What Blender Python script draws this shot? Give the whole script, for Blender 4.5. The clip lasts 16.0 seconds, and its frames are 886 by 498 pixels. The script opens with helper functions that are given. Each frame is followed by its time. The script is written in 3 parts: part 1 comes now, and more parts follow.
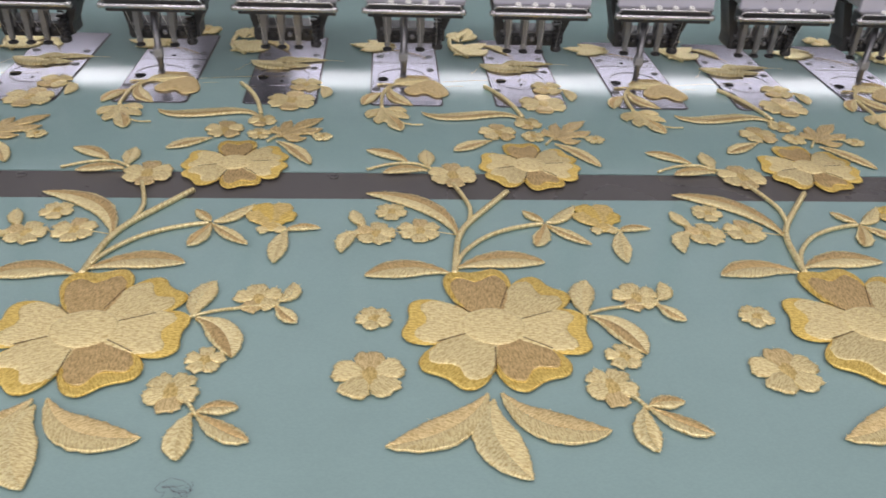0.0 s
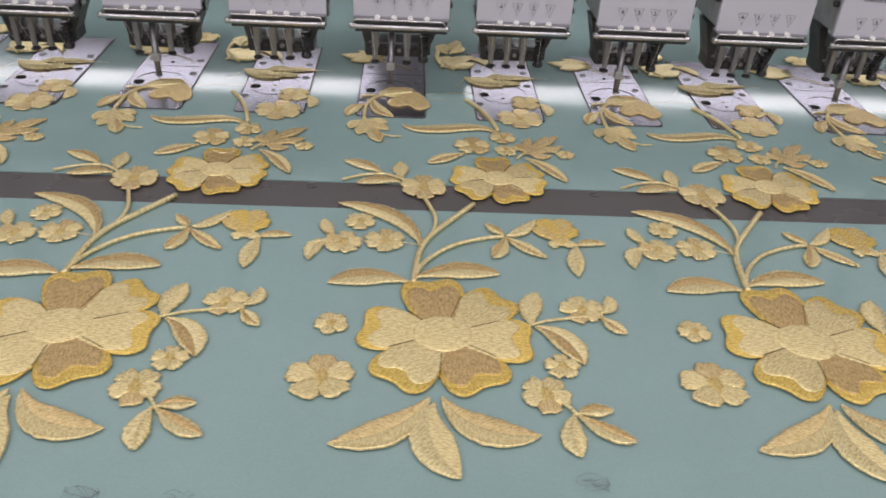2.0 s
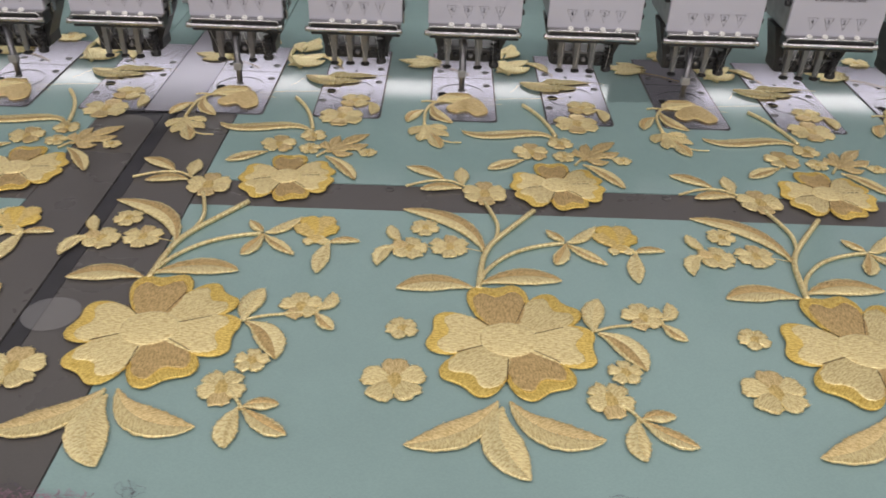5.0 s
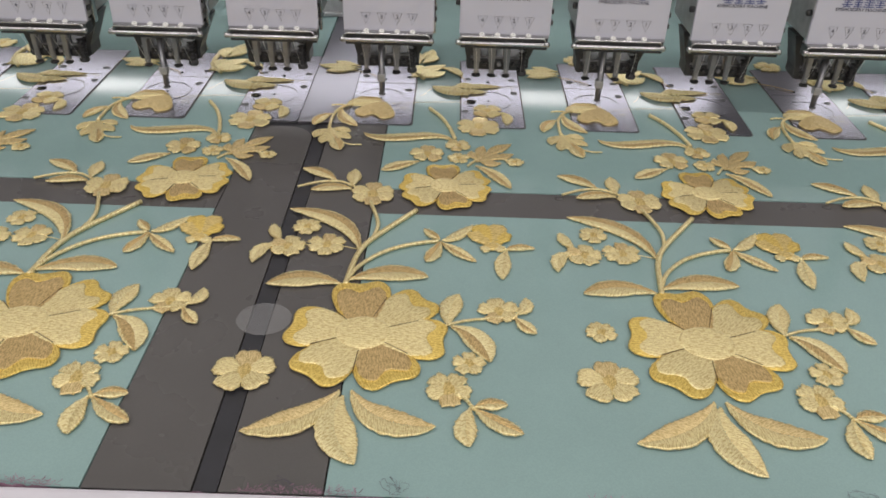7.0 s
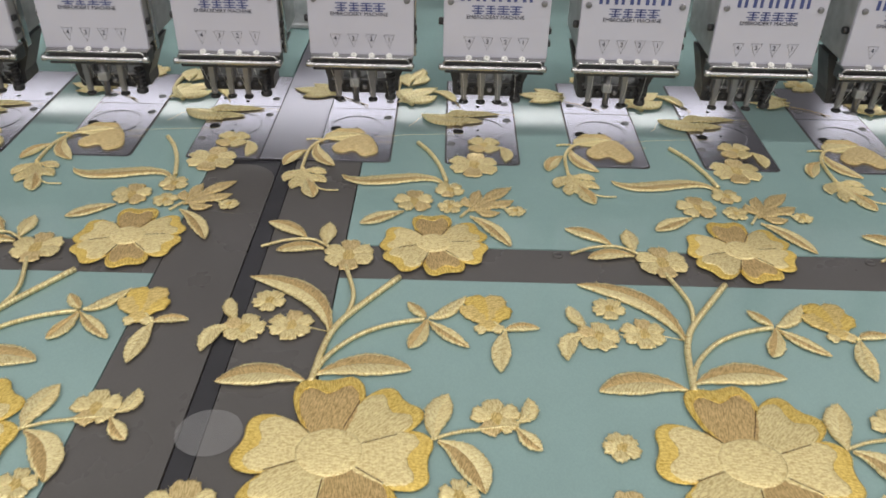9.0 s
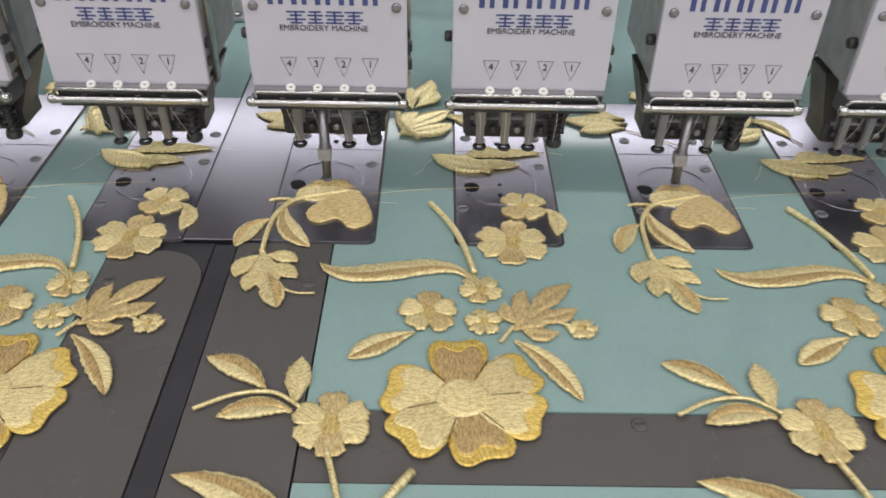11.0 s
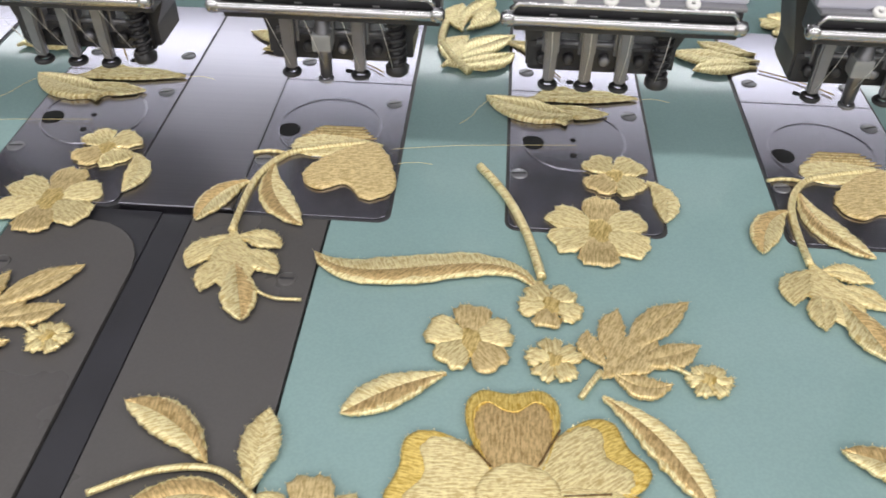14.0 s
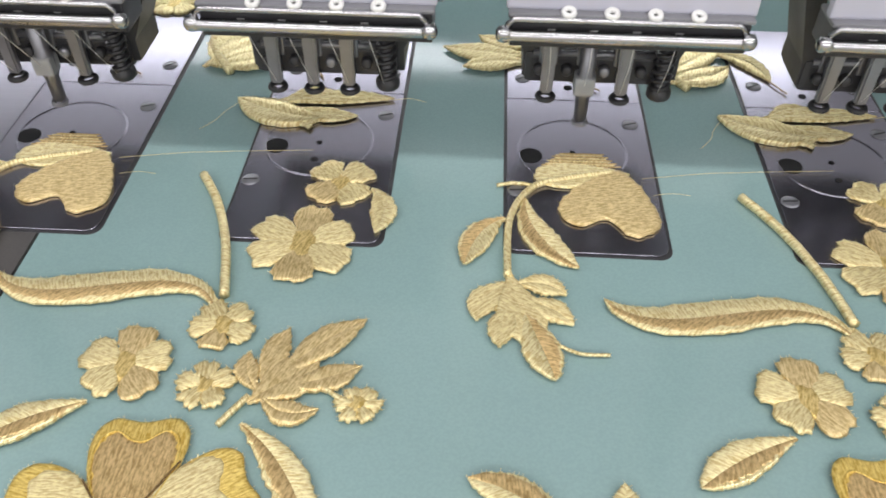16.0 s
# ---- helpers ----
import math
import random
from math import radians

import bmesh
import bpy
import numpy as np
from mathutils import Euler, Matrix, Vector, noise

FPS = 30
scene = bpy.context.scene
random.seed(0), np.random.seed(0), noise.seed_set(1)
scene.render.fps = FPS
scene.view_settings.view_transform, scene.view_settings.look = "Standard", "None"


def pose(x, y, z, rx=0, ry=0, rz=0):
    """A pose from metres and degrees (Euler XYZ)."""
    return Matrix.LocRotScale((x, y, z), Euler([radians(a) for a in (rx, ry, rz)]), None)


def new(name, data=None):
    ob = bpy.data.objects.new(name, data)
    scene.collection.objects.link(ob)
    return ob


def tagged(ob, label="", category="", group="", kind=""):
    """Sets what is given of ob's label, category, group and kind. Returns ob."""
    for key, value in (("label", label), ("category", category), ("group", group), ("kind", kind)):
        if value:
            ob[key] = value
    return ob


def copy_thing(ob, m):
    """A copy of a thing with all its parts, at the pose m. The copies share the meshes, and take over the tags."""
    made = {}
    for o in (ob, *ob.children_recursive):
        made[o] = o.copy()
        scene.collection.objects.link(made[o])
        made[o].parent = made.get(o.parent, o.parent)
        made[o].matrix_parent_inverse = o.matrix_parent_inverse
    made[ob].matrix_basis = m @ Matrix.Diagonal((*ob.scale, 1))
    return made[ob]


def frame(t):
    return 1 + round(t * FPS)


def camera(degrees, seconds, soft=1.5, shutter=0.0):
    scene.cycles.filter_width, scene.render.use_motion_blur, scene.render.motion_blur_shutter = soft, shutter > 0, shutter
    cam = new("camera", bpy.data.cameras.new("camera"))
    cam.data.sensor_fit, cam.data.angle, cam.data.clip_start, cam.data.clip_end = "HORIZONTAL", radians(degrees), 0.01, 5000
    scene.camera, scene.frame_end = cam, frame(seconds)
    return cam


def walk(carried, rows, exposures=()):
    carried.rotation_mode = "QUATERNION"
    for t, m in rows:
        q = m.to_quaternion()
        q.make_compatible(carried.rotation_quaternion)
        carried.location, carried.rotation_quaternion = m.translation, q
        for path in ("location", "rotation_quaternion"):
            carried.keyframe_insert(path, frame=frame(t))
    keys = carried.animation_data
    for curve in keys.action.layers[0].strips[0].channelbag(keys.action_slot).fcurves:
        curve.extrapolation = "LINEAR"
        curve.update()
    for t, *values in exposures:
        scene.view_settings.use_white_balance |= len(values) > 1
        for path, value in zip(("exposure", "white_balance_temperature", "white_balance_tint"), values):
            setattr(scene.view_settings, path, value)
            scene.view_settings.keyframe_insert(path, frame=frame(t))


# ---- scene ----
cam = camera(56.95, 16.0, soft=1.7, shutter=0.3)
ROWS = [
    (0.0, 0.0476, -0.4839, 1.1187, -4.92, -32.90, 2.74),
    (0.5, -0.0197, -0.4883, 1.1281, -4.50, -32.84, 3.37),
    (1.0, -0.0646, -0.4935, 1.1339, -3.32, -32.96, 3.01),
    (1.5, -0.1062, -0.4991, 1.1411, -3.57, -33.19, 3.17),
    (2.0, -0.1650, -0.5090, 1.1470, -3.48, -33.14, 3.52),
    (2.5, -0.2160, -0.5156, 1.1439, -4.09, -33.13, 3.95),
    (3.0, -0.2583, -0.5196, 1.1467, -3.88, -33.16, 4.14),
    (3.5, -0.3114, -0.5191, 1.1505, -1.60, -33.90, 2.90),
    (4.0, -0.3364, -0.5244, 1.1608, 1.23, -34.08, 1.68),
    (4.5, -0.3926, -0.5233, 1.1659, -0.14, -34.02, 2.08),
    (6.8, -0.5939, -0.5483, 1.1796, -0.20, -33.57, 1.88),
    (7.0, -0.6050, -0.5483, 1.1810, 0.04, -33.61, 1.80),
    (7.5, -0.6090, -0.5427, 1.1857, -0.10, -33.74, 1.80),
    (8.0, -0.6141, -0.5237, 1.1850, -0.08, -34.11, 1.78),
    (8.5, -0.5928, -0.4823, 1.1695, -0.01, -33.57, 1.72),
    (9.0, -0.5881, -0.4207, 1.1735, 0.24, -34.50, 1.28),
    (11.3, -0.6052, -0.1185, 1.1005, -0.67, -37.82, 1.25),
    (11.5, -0.6069, -0.0965, 1.0839, -0.09, -37.63, 0.72),
    (12.0, -0.6253, -0.0529, 1.0594, 1.50, -39.80, 0.47),
    (12.5, -0.6318, -0.0379, 1.0465, 2.56, -41.17, 0.43),
    (13.0, -0.6314, -0.0258, 1.0414, 2.12, -41.62, 1.18),
    (13.5, -0.6203, -0.0193, 1.0418, 3.03, -42.04, 1.11),
    (14.0, -0.6014, -0.0081, 1.0354, 3.59, -42.08, 1.03),
    (14.5, -0.5696, -0.0003, 1.0367, 4.51, -42.51, 0.18),
    (15.0, -0.5438, 0.0041, 1.0334, 4.80, -43.11, -0.45),
    (15.5, -0.4979, 0.0167, 1.0353, 4.86, -44.03, -0.61),
    (16.0, -0.4787, 0.0178, 1.0416, 3.07, -43.91, 0.44),
]
walk(cam, [(t, pose(x, y, z, 90 + pitch, 0, yaw) @ pose(0, 0, 0, 0, 0, roll)) for t, x, y, z, yaw, pitch, roll in ROWS],
     exposures=((0.0, -0.45, 6500, 16), (4.5, -0.53, 6800, 14), (9.0, -0.38, 6750, 8), (11.5, -0.17, 6650, 9), (16.0, 0.05, 6450, 9)))

T = 0.797       # height of the table top
HEAD = 0.80     # level from which the heads are measured
PITCH = 0.125   # from head to head
REPEAT = 0.25   # from motif to motif

# ---- light ----
world = bpy.data.worlds.new("room_air")
world.use_nodes = True
world.node_tree.nodes["Background"].inputs[0].default_value = (0.80, 0.88, 1.0, 1)
world.node_tree.nodes["Background"].inputs[1].default_value = 0.12
scene.world = world


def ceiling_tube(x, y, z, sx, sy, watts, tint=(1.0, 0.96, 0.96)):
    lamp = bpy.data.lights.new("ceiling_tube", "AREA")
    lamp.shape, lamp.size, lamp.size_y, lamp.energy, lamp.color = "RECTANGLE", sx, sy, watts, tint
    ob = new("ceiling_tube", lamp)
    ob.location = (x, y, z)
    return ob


# narrow unseen tube, placed from the shade edge under the heads
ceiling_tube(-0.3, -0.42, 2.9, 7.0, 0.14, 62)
# two wide unseen lamps, added as fill for the rear and under the heads
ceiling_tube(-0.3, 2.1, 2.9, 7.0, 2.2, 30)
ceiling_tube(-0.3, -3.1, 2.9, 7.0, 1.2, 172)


# ---- materials ----
class Nodes:
    """A node material in the making."""

    def __init__(self, name):
        self.mat = bpy.data.materials.new(name)
        self.mat.use_nodes = True
        self.tree = self.mat.node_tree
        self.bsdf = self.tree.nodes["Principled BSDF"]

    def add(self, kind, **values):
        n = self.tree.nodes.new(kind)
        for k, v in values.items():
            if k == "operation":
                n.operation = v
            elif k == "data_type":
                n.data_type = v
            elif k == "blend_type":
                n.blend_type = v
        return n

    def link(self, a, b):
        self.tree.links.new(a, b)

    def noise(self, scale, detail=3.0, coords=None, rough=0.5):
        n = self.add("ShaderNodeTexNoise")
        n.inputs["Scale"].default_value, n.inputs["Detail"].default_value, n.inputs["Roughness"].default_value = scale, detail, rough
        self.link(coords or self.position(), n.inputs["Vector"])
        return n.outputs["Fac"]

    def position(self):
        return self.add("ShaderNodeTexCoord").outputs["Object"]

    def scaled(self, coords, x, y, z):
        n = self.add("ShaderNodeVectorMath", operation="MULTIPLY")
        self.link(coords, n.inputs[0])
        n.inputs[1].default_value = (x, y, z)
        return n.outputs[0]

    def ramp(self, fac, stops):
        n = self.add("ShaderNodeValToRGB")
        while len(n.color_ramp.elements) < len(stops):
            n.color_ramp.elements.new(0.5)
        for e, (p, c) in zip(n.color_ramp.elements, stops):
            e.position, e.color = p, (*c, 1)
        self.link(fac, n.inputs[0])
        return n.outputs[0]

    def span(self, fac, a, b, lo=0.3, hi=0.7):
        n = self.add("ShaderNodeMapRange")
        self.link(fac, n.inputs[0])
        for i, v in enumerate((lo, hi, a, b)):
            n.inputs[i + 1].default_value = v
        return n.outputs[0]

    def bump(self, height, strength, distance):
        n = self.add("ShaderNodeBump")
        n.inputs["Strength"].default_value, n.inputs["Distance"].default_value = strength, distance
        self.link(height, n.inputs["Height"])
        self.link(n.outputs[0], self.bsdf.inputs["Normal"])
        return n

    def set(self, **values):
        for k, v in values.items():
            self.bsdf.inputs[k.replace("_", " ")].default_value = v
        return self


def shade(c, k):
    return tuple(min(1.0, v * k) for v in c)


def plain(name, colour, rough=0.5, metal=0.0, vary=0.15, scale=40, bump=0.1, coat=0.0):
    n = Nodes(name)
    n.set(Metallic=metal, Coat_Weight=coat)
    both = n.noise(scale, 4)
    n.link(n.ramp(both, [(0.3, shade(colour, 1 - vary)), (0.7, shade(colour, 1 + vary))]), n.bsdf.inputs["Base Color"])
    n.link(n.span(n.noise(scale * 0.3, 3), rough * 0.8, rough * 1.2), n.bsdf.inputs["Roughness"])
    if bump:
        n.bump(n.noise(scale * 12, 2), bump, 0.0004)
    return n.mat


def laminate(name, colour, rough, specular=0.5):
    """Table board under sheer net: faint weave, smears and dust."""
    n = Nodes(name)
    p = n.position()
    broad = n.noise(5, 5, p, 0.6)
    fine = n.noise(900, 1, p)
    col = n.ramp(broad, [(0.3, shade(colour, 0.93)), (0.7, shade(colour, 1.06))])
    speck = n.ramp(fine, [(0.35, (0.97, 0.97, 0.97)), (0.65, (1.03, 1.03, 1.03))])
    mix = n.add("ShaderNodeMix", data_type="RGBA", blend_type="MULTIPLY")
    mix.inputs[0].default_value = 1.0
    n.link(col, mix.inputs[6])
    n.link(speck, mix.inputs[7])
    n.link(mix.outputs[2], n.bsdf.inputs["Base Color"])
    n.link(n.span(n.noise(14, 4, p), rough * 0.8, rough * 1.3), n.bsdf.inputs["Roughness"])
    n.set(Specular_IOR_Level=specular)
    n.bump(n.noise(1400, 1, p), 0.012, 0.0002)
    return n.mat


def brushed(name, colour, rough, sx, sy, depth=1.0):
    n = Nodes(name)
    p = n.position()
    streak = n.noise(1.0, 4, n.scaled(p, sx, sy, 60), 0.6)
    n.link(n.ramp(streak, [(0.3, shade(colour, 1 - 0.12 * depth)), (0.7, shade(colour, 1 + 0.1 * depth))]), n.bsdf.inputs["Base Color"])
    n.link(n.span(streak, rough * (1 - 0.15 * depth), rough * (1 + 0.2 * depth)), n.bsdf.inputs["Roughness"])
    n.set(Metallic=1.0)
    n.bump(streak, 0.02 * depth, 0.0002)
    return n.mat


def thread(name, dark, light, gloss=0.38, metal=0.55):
    """Satin stitches: streaks and an anisotropic sheen along the stitch direction that the mesh carries."""
    n = Nodes(name)
    p = n.position()
    att = n.add("ShaderNodeAttribute")
    att.attribute_name = "stitch"
    along = n.add("ShaderNodeVectorMath", operation="DOT_PRODUCT")
    n.link(p, along.inputs[0])
    n.link(att.outputs["Vector"], along.inputs[1])
    turn = n.add("ShaderNodeVectorMath", operation="CROSS_PRODUCT")
    n.link(att.outputs["Vector"], turn.inputs[0])
    turn.inputs[1].default_value = (0, 0, 1)
    across = n.add("ShaderNodeVectorMath", operation="DOT_PRODUCT")
    n.link(p, across.inputs[0])
    n.link(turn.outputs[0], across.inputs[1])
    both = n.add("ShaderNodeCombineXYZ")
    n.link(along.outputs["Value"], both.inputs[0])
    n.link(across.outputs["Value"], both.inputs[1])
    streak = n.noise(1.0, 2, n.scaled(both.outputs[0], 210, 1250, 1), 0.65)
    rows = n.noise(1.0, 2, n.scaled(both.outputs[0], 620, 620, 1), 0.5)
    mean = n.add("ShaderNodeMath", operation="MULTIPLY_ADD")
    n.link(streak, mean.inputs[0])
    mean.inputs[1].default_value = 0.70
    half = n.add("ShaderNodeMath", operation="MULTIPLY")
    n.link(rows, half.inputs[0])
    half.inputs[1].default_value = 0.30
    n.link(half.outputs[0], mean.inputs[2])
    n.link(n.ramp(mean.outputs[0], [(0.40, dark), (0.57, light)]), n.bsdf.inputs["Base Color"])
    n.set(Roughness=gloss, Metallic=metal, Anisotropic=0.92, Specular_IOR_Level=0.5)
    world_dir = n.add("ShaderNodeVectorTransform")
    world_dir.vector_type, world_dir.convert_from, world_dir.convert_to = "VECTOR", "OBJECT", "WORLD"
    n.link(turn.outputs[0], world_dir.inputs[0])  # round threads scatter light across their run
    n.link(world_dir.outputs[0], n.bsdf.inputs["Tangent"])
    n.bump(mean.outputs[0], 0.75, 0.0006)
    return n.mat


def glow(name, colour, strength):
    n = Nodes(name)
    n.set(Base_Color=(*colour, 1), Emission_Color=(*colour, 1), Emission_Strength=strength)
    return n.mat


TEAL = laminate("teal_laminate", (0.258, 0.385, 0.378), 0.10, 0.40)
GREY = laminate("grey_laminate", (0.100, 0.095, 0.093), 0.28, 0.4)
STRIPE = plain("black_gap", (0.030, 0.030, 0.036), 0.45)
STEEL = brushed("brushed_steel", (0.34, 0.33, 0.38), 0.30, 6, 1500, 0.4)
PLATE = brushed("plate_steel", (0.34, 0.33, 0.39), 0.26, 8, 1800, 0.25)
CHROME = plain("chrome", (0.48, 0.48, 0.49), 0.20, 1.0, 0.06, 60, 0.03)
BAR_STEEL = plain("bar_steel", (0.25, 0.25, 0.27), 0.36, 0.7, 0.15, 90, 0.05)
CASTING = plain("grey_casting", (0.42, 0.43, 0.44), 0.42, 0.15, 0.2, 60, 0.1)
BLACK = plain("black_metal", (0.030, 0.030, 0.033), 0.42, 0.0, 0.3, 80, 0.1)
PAINT = plain("white_panel_paint", (0.53, 0.53, 0.615), 0.35, 0.0, 0.03, 12, 0.02)
LEDGE = plain("grey_paint", (0.24, 0.24, 0.255), 0.4, 0.2, 0.08, 30)
NYLON = plain("white_nylon", (0.80, 0.80, 0.78), 0.4, 0.0, 0.05, 60)
HOLE = plain("open_hole", (0.006, 0.006, 0.007), 0.95, 0.0, 0.1, 60, 0)
INK = plain("dark_ink", (0.05, 0.05, 0.08), 0.5, 0.0, 0.1, 60, 0)
BLUE = plain("blue_ink", (0.055, 0.075, 0.22), 0.5, 0.0, 0.1, 60, 0)
RAIL = plain("white_rail_paint", (0.66, 0.64, 0.70), 0.4, 0.0, 0.05, 20)
FRINGE = plain("purple_fringe", (0.30, 0.17, 0.235), 0.8, 0.0, 0.35, 200)
FLUFF = plain("dark_fluff", (0.10, 0.09, 0.12), 0.9, 0.0, 0.3, 200)
CREAM = thread("cream_thread", (0.66, 0.495, 0.205), (0.99, 0.87, 0.48))
# tan and biscuit put part of the stitches' dimmer sheen into the colour
TAN_SHADED = thread("tan_shaded_thread", (0.44, 0.29, 0.11), (0.80, 0.59, 0.28))
BISCUIT_SHADED = thread("biscuit_shaded_thread", (0.58, 0.41, 0.16), (0.92, 0.74, 0.39))
GOLD = thread("gold_thread", (0.62, 0.39, 0.06), (0.98, 0.76, 0.24))
HONEY = thread("honey_thread", (0.56, 0.38, 0.10), (0.94, 0.74, 0.32))
PALE = thread("pale_thread", (0.66, 0.50, 0.20), (0.99, 0.89, 0.52))
# near-black brown, painted shade for the creases between large petals
CREASE_SHADE = thread("crease_shade_thread", (0.10, 0.06, 0.02), (0.24, 0.15, 0.06))
PATCH = plain("sheer_backing", (0.42, 0.42, 0.43), 0.6, 0.0, 0.08, 60)
PATCH.node_tree.nodes["Principled BSDF"].inputs["Alpha"].default_value = 0.30
LED = glow("led_tube", (0.95, 0.96, 1.0), 7.6)
CONCRETE = plain("factory_floor", (0.26, 0.26, 0.26), 0.6, 0.0, 0.15, 3)
WALL = plain("wall_paint", (0.80, 0.81, 0.81), 0.8, 0.0, 0.05, 2)


# ---- building helpers ----
def mesh_of(name, verts, faces, material, smooth=False, stitch=None):
    me = bpy.data.meshes.new(name)
    me.from_pydata(verts, [], faces)
    me.materials.append(material)
    if smooth:
        me.polygons.foreach_set("use_smooth", [True] * len(me.polygons))
    if stitch is not None:
        layer = me.attributes.new("stitch", "FLOAT_VECTOR", "POINT")
        layer.data.foreach_set("vector", np.tile(np.array(stitch, dtype=np.float32), len(verts)))
    me.update()
    return me


def part(name, me, parent, label="", at=None):
    """Links a mesh as one object under a thing or a part."""
    ob = new(name, me)
    ob.parent = parent
    if at is not None:
        ob.matrix_basis = at
    if label:
        ob["label"] = label
    return ob


def thing(name, at, label, category, group="", kind=""):
    ob = new(name)
    ob.matrix_basis = at
    return tagged(ob, label, category, group, kind)


def bm_mesh(name, bm, material, smooth=False):
    me = bpy.data.meshes.new(name)
    bm.to_mesh(me)
    bm.free()
    me.materials.append(material)
    if smooth:
        me.polygons.foreach_set("use_smooth", [True] * len(me.polygons))
    return me


def block(name, x0, x1, y0, y1, z0, z1, material, bevel=0.0005, segments=2):
    bm = bmesh.new()
    bmesh.ops.create_cube(bm, size=1.0)
    bmesh.ops.scale(bm, vec=(x1 - x0, y1 - y0, z1 - z0), verts=bm.verts)
    bmesh.ops.translate(bm, vec=((x0 + x1) / 2, (y0 + y1) / 2, (z0 + z1) / 2), verts=bm.verts)
    if bevel:
        bmesh.ops.bevel(bm, geom=list(bm.edges), offset=bevel, segments=segments, profile=0.6, affect="EDGES")
    return bm_mesh(name, bm, material)


def slab(name, outline, z0, z1, material, bevel=0.0004):
    """A flat piece with the given outline, its upper rim eased."""
    n = len(outline)
    cx, cy = sum(p[0] for p in outline) / n, sum(p[1] for p in outline) / n
    def inset(p):
        d = math.hypot(p[0] - cx, p[1] - cy) or 1
        return (p[0] - (p[0] - cx) / d * bevel, p[1] - (p[1] - cy) / d * bevel)
    verts = [(x, y, z0) for x, y in outline] + [(x, y, z1 - bevel) for x, y in outline] + [(*inset(p), z1) for p in outline]
    faces = [tuple(range(2 * n, 3 * n))]
    for r in (0, 1):
        faces += [(r * n + i, r * n + (i + 1) % n, (r + 1) * n + (i + 1) % n, (r + 1) * n + i) for i in range(n)]
    return mesh_of(name, verts, faces, material)


def rounded(x0, x1, y0, y1, radii, steps=5):
    """Rectangle outline, anticlockwise from lower left, with a radius at each corner (ll, lr, ur, ul)."""
    out = []
    for (cx, cy, sx, sy, a0), r in zip(((x0, y0, 1, 1, 180), (x1, y0, -1, 1, 270), (x1, y1, -1, -1, 0), (x0, y1, 1, -1, 90)), radii):
        if r <= 0:
            out.append((cx, cy))
            continue
        for k in range(steps + 1):
            a = radians(a0 + 90 * k / steps)
            out.append((cx + sx * r + r * math.cos(a), cy + sy * r + r * math.sin(a)))
    return out


def tube(name, path, radius, material, sides=8, closed=False, radii=None):
    """A round rod along a path of points."""
    pts = [Vector(p) for p in path]
    verts, faces, n = [], [], len(pts)
    for i, p in enumerate(pts):
        a = pts[(i - 1) % n] if closed or i else p
        b = pts[(i + 1) % n] if closed or i < n - 1 else p
        d = (b - a).normalized()
        u = d.cross(Vector((0, 0, 1)) if abs(d.z) < 0.95 else Vector((0, 1, 0))).normalized()
        v = d.cross(u)
        r = radii[i] if radii else radius
        verts += [tuple(p + u * (r * math.cos(2 * math.pi * k / sides)) + v * (r * math.sin(2 * math.pi * k / sides))) for k in range(sides)]
    for i in range(n if closed else n - 1):
        j = (i + 1) % n
        faces += [(i * sides + k, i * sides + (k + 1) % sides, j * sides + (k + 1) % sides, j * sides + k) for k in range(sides)]
    if not closed:
        faces += [tuple(range(sides))[::-1], tuple((n - 1) * sides + k for k in range(sides))]
    return mesh_of(name, verts, faces, material, True)


def lathe(name, profile, material, sides=16, axis="z"):
    """A turned piece: radius and height pairs round an axis."""
    verts, faces = [], []
    for r, h in profile:
        for k in range(sides):
            a = 2 * math.pi * k / sides
            c = (r * math.cos(a), r * math.sin(a), h)
            verts.append(c if axis == "z" else (h, c[0], c[1]) if axis == "x" else (c[0], h, c[1]))
    for i in range(len(profile) - 1):
        faces += [(i * sides + k, i * sides + (k + 1) % sides, (i + 1) * sides + (k + 1) % sides, (i + 1) * sides + k) for k in range(sides)]
    faces += [tuple(range(sides))[::-1], tuple((len(profile) - 1) * sides + k for k in range(sides))]
    return mesh_of(name, verts, faces, material, True)


def ring(name, radius, thick, material, tilt=0.0, steps=18, sides=8):
    path = [(radius * math.cos(2 * math.pi * k / steps), radius * math.sin(2 * math.pi * k / steps), 0) for k in range(steps)]
    me = tube(name, path, thick, material, sides, closed=True)
    me.transform(Matrix.Rotation(radians(tilt), 4, "X"))
    return me


def lettering(text, size, material, name):
    curve = bpy.data.curves.new("letters", "FONT")
    curve.body, curve.size, curve.align_x, curve.align_y, curve.extrude = text, size, "CENTER", "CENTER", 0.0002
    ob = bpy.data.objects.new("letters", curve)
    scene.collection.objects.link(ob)
    me = bpy.data.meshes.new_from_object(ob.evaluated_get(bpy.context.evaluated_depsgraph_get()))
    bpy.data.objects.remove(ob)
    me.materials.clear()
    me.materials.append(material)
    me.name = name
    me.transform(Matrix.Rotation(radians(90), 4, "X"))
    return me


# ---- the room, closed round the machine ----
def room():
    for name, (x0, x1, y0, y1, z0, z1), mat in (
        ("floor", (-6, 6, -5, 5, -0.1, 0.0), CONCRETE),
        ("ceiling", (-6, 6, -5, 5, 3.2, 3.3), WALL),
        ("wall_north", (-6, 6, 5.0, 5.1, 0, 3.2), WALL),
        ("wall_south", (-6, 6, -5.1, -5.0, 0, 3.2), WALL),
        ("wall_east", (6.0, 6.1, -5, 5, 0, 3.2), WALL),
        ("wall_west", (-6.1, -6.0, -5, 5, 0, 3.2), WALL),
    ):
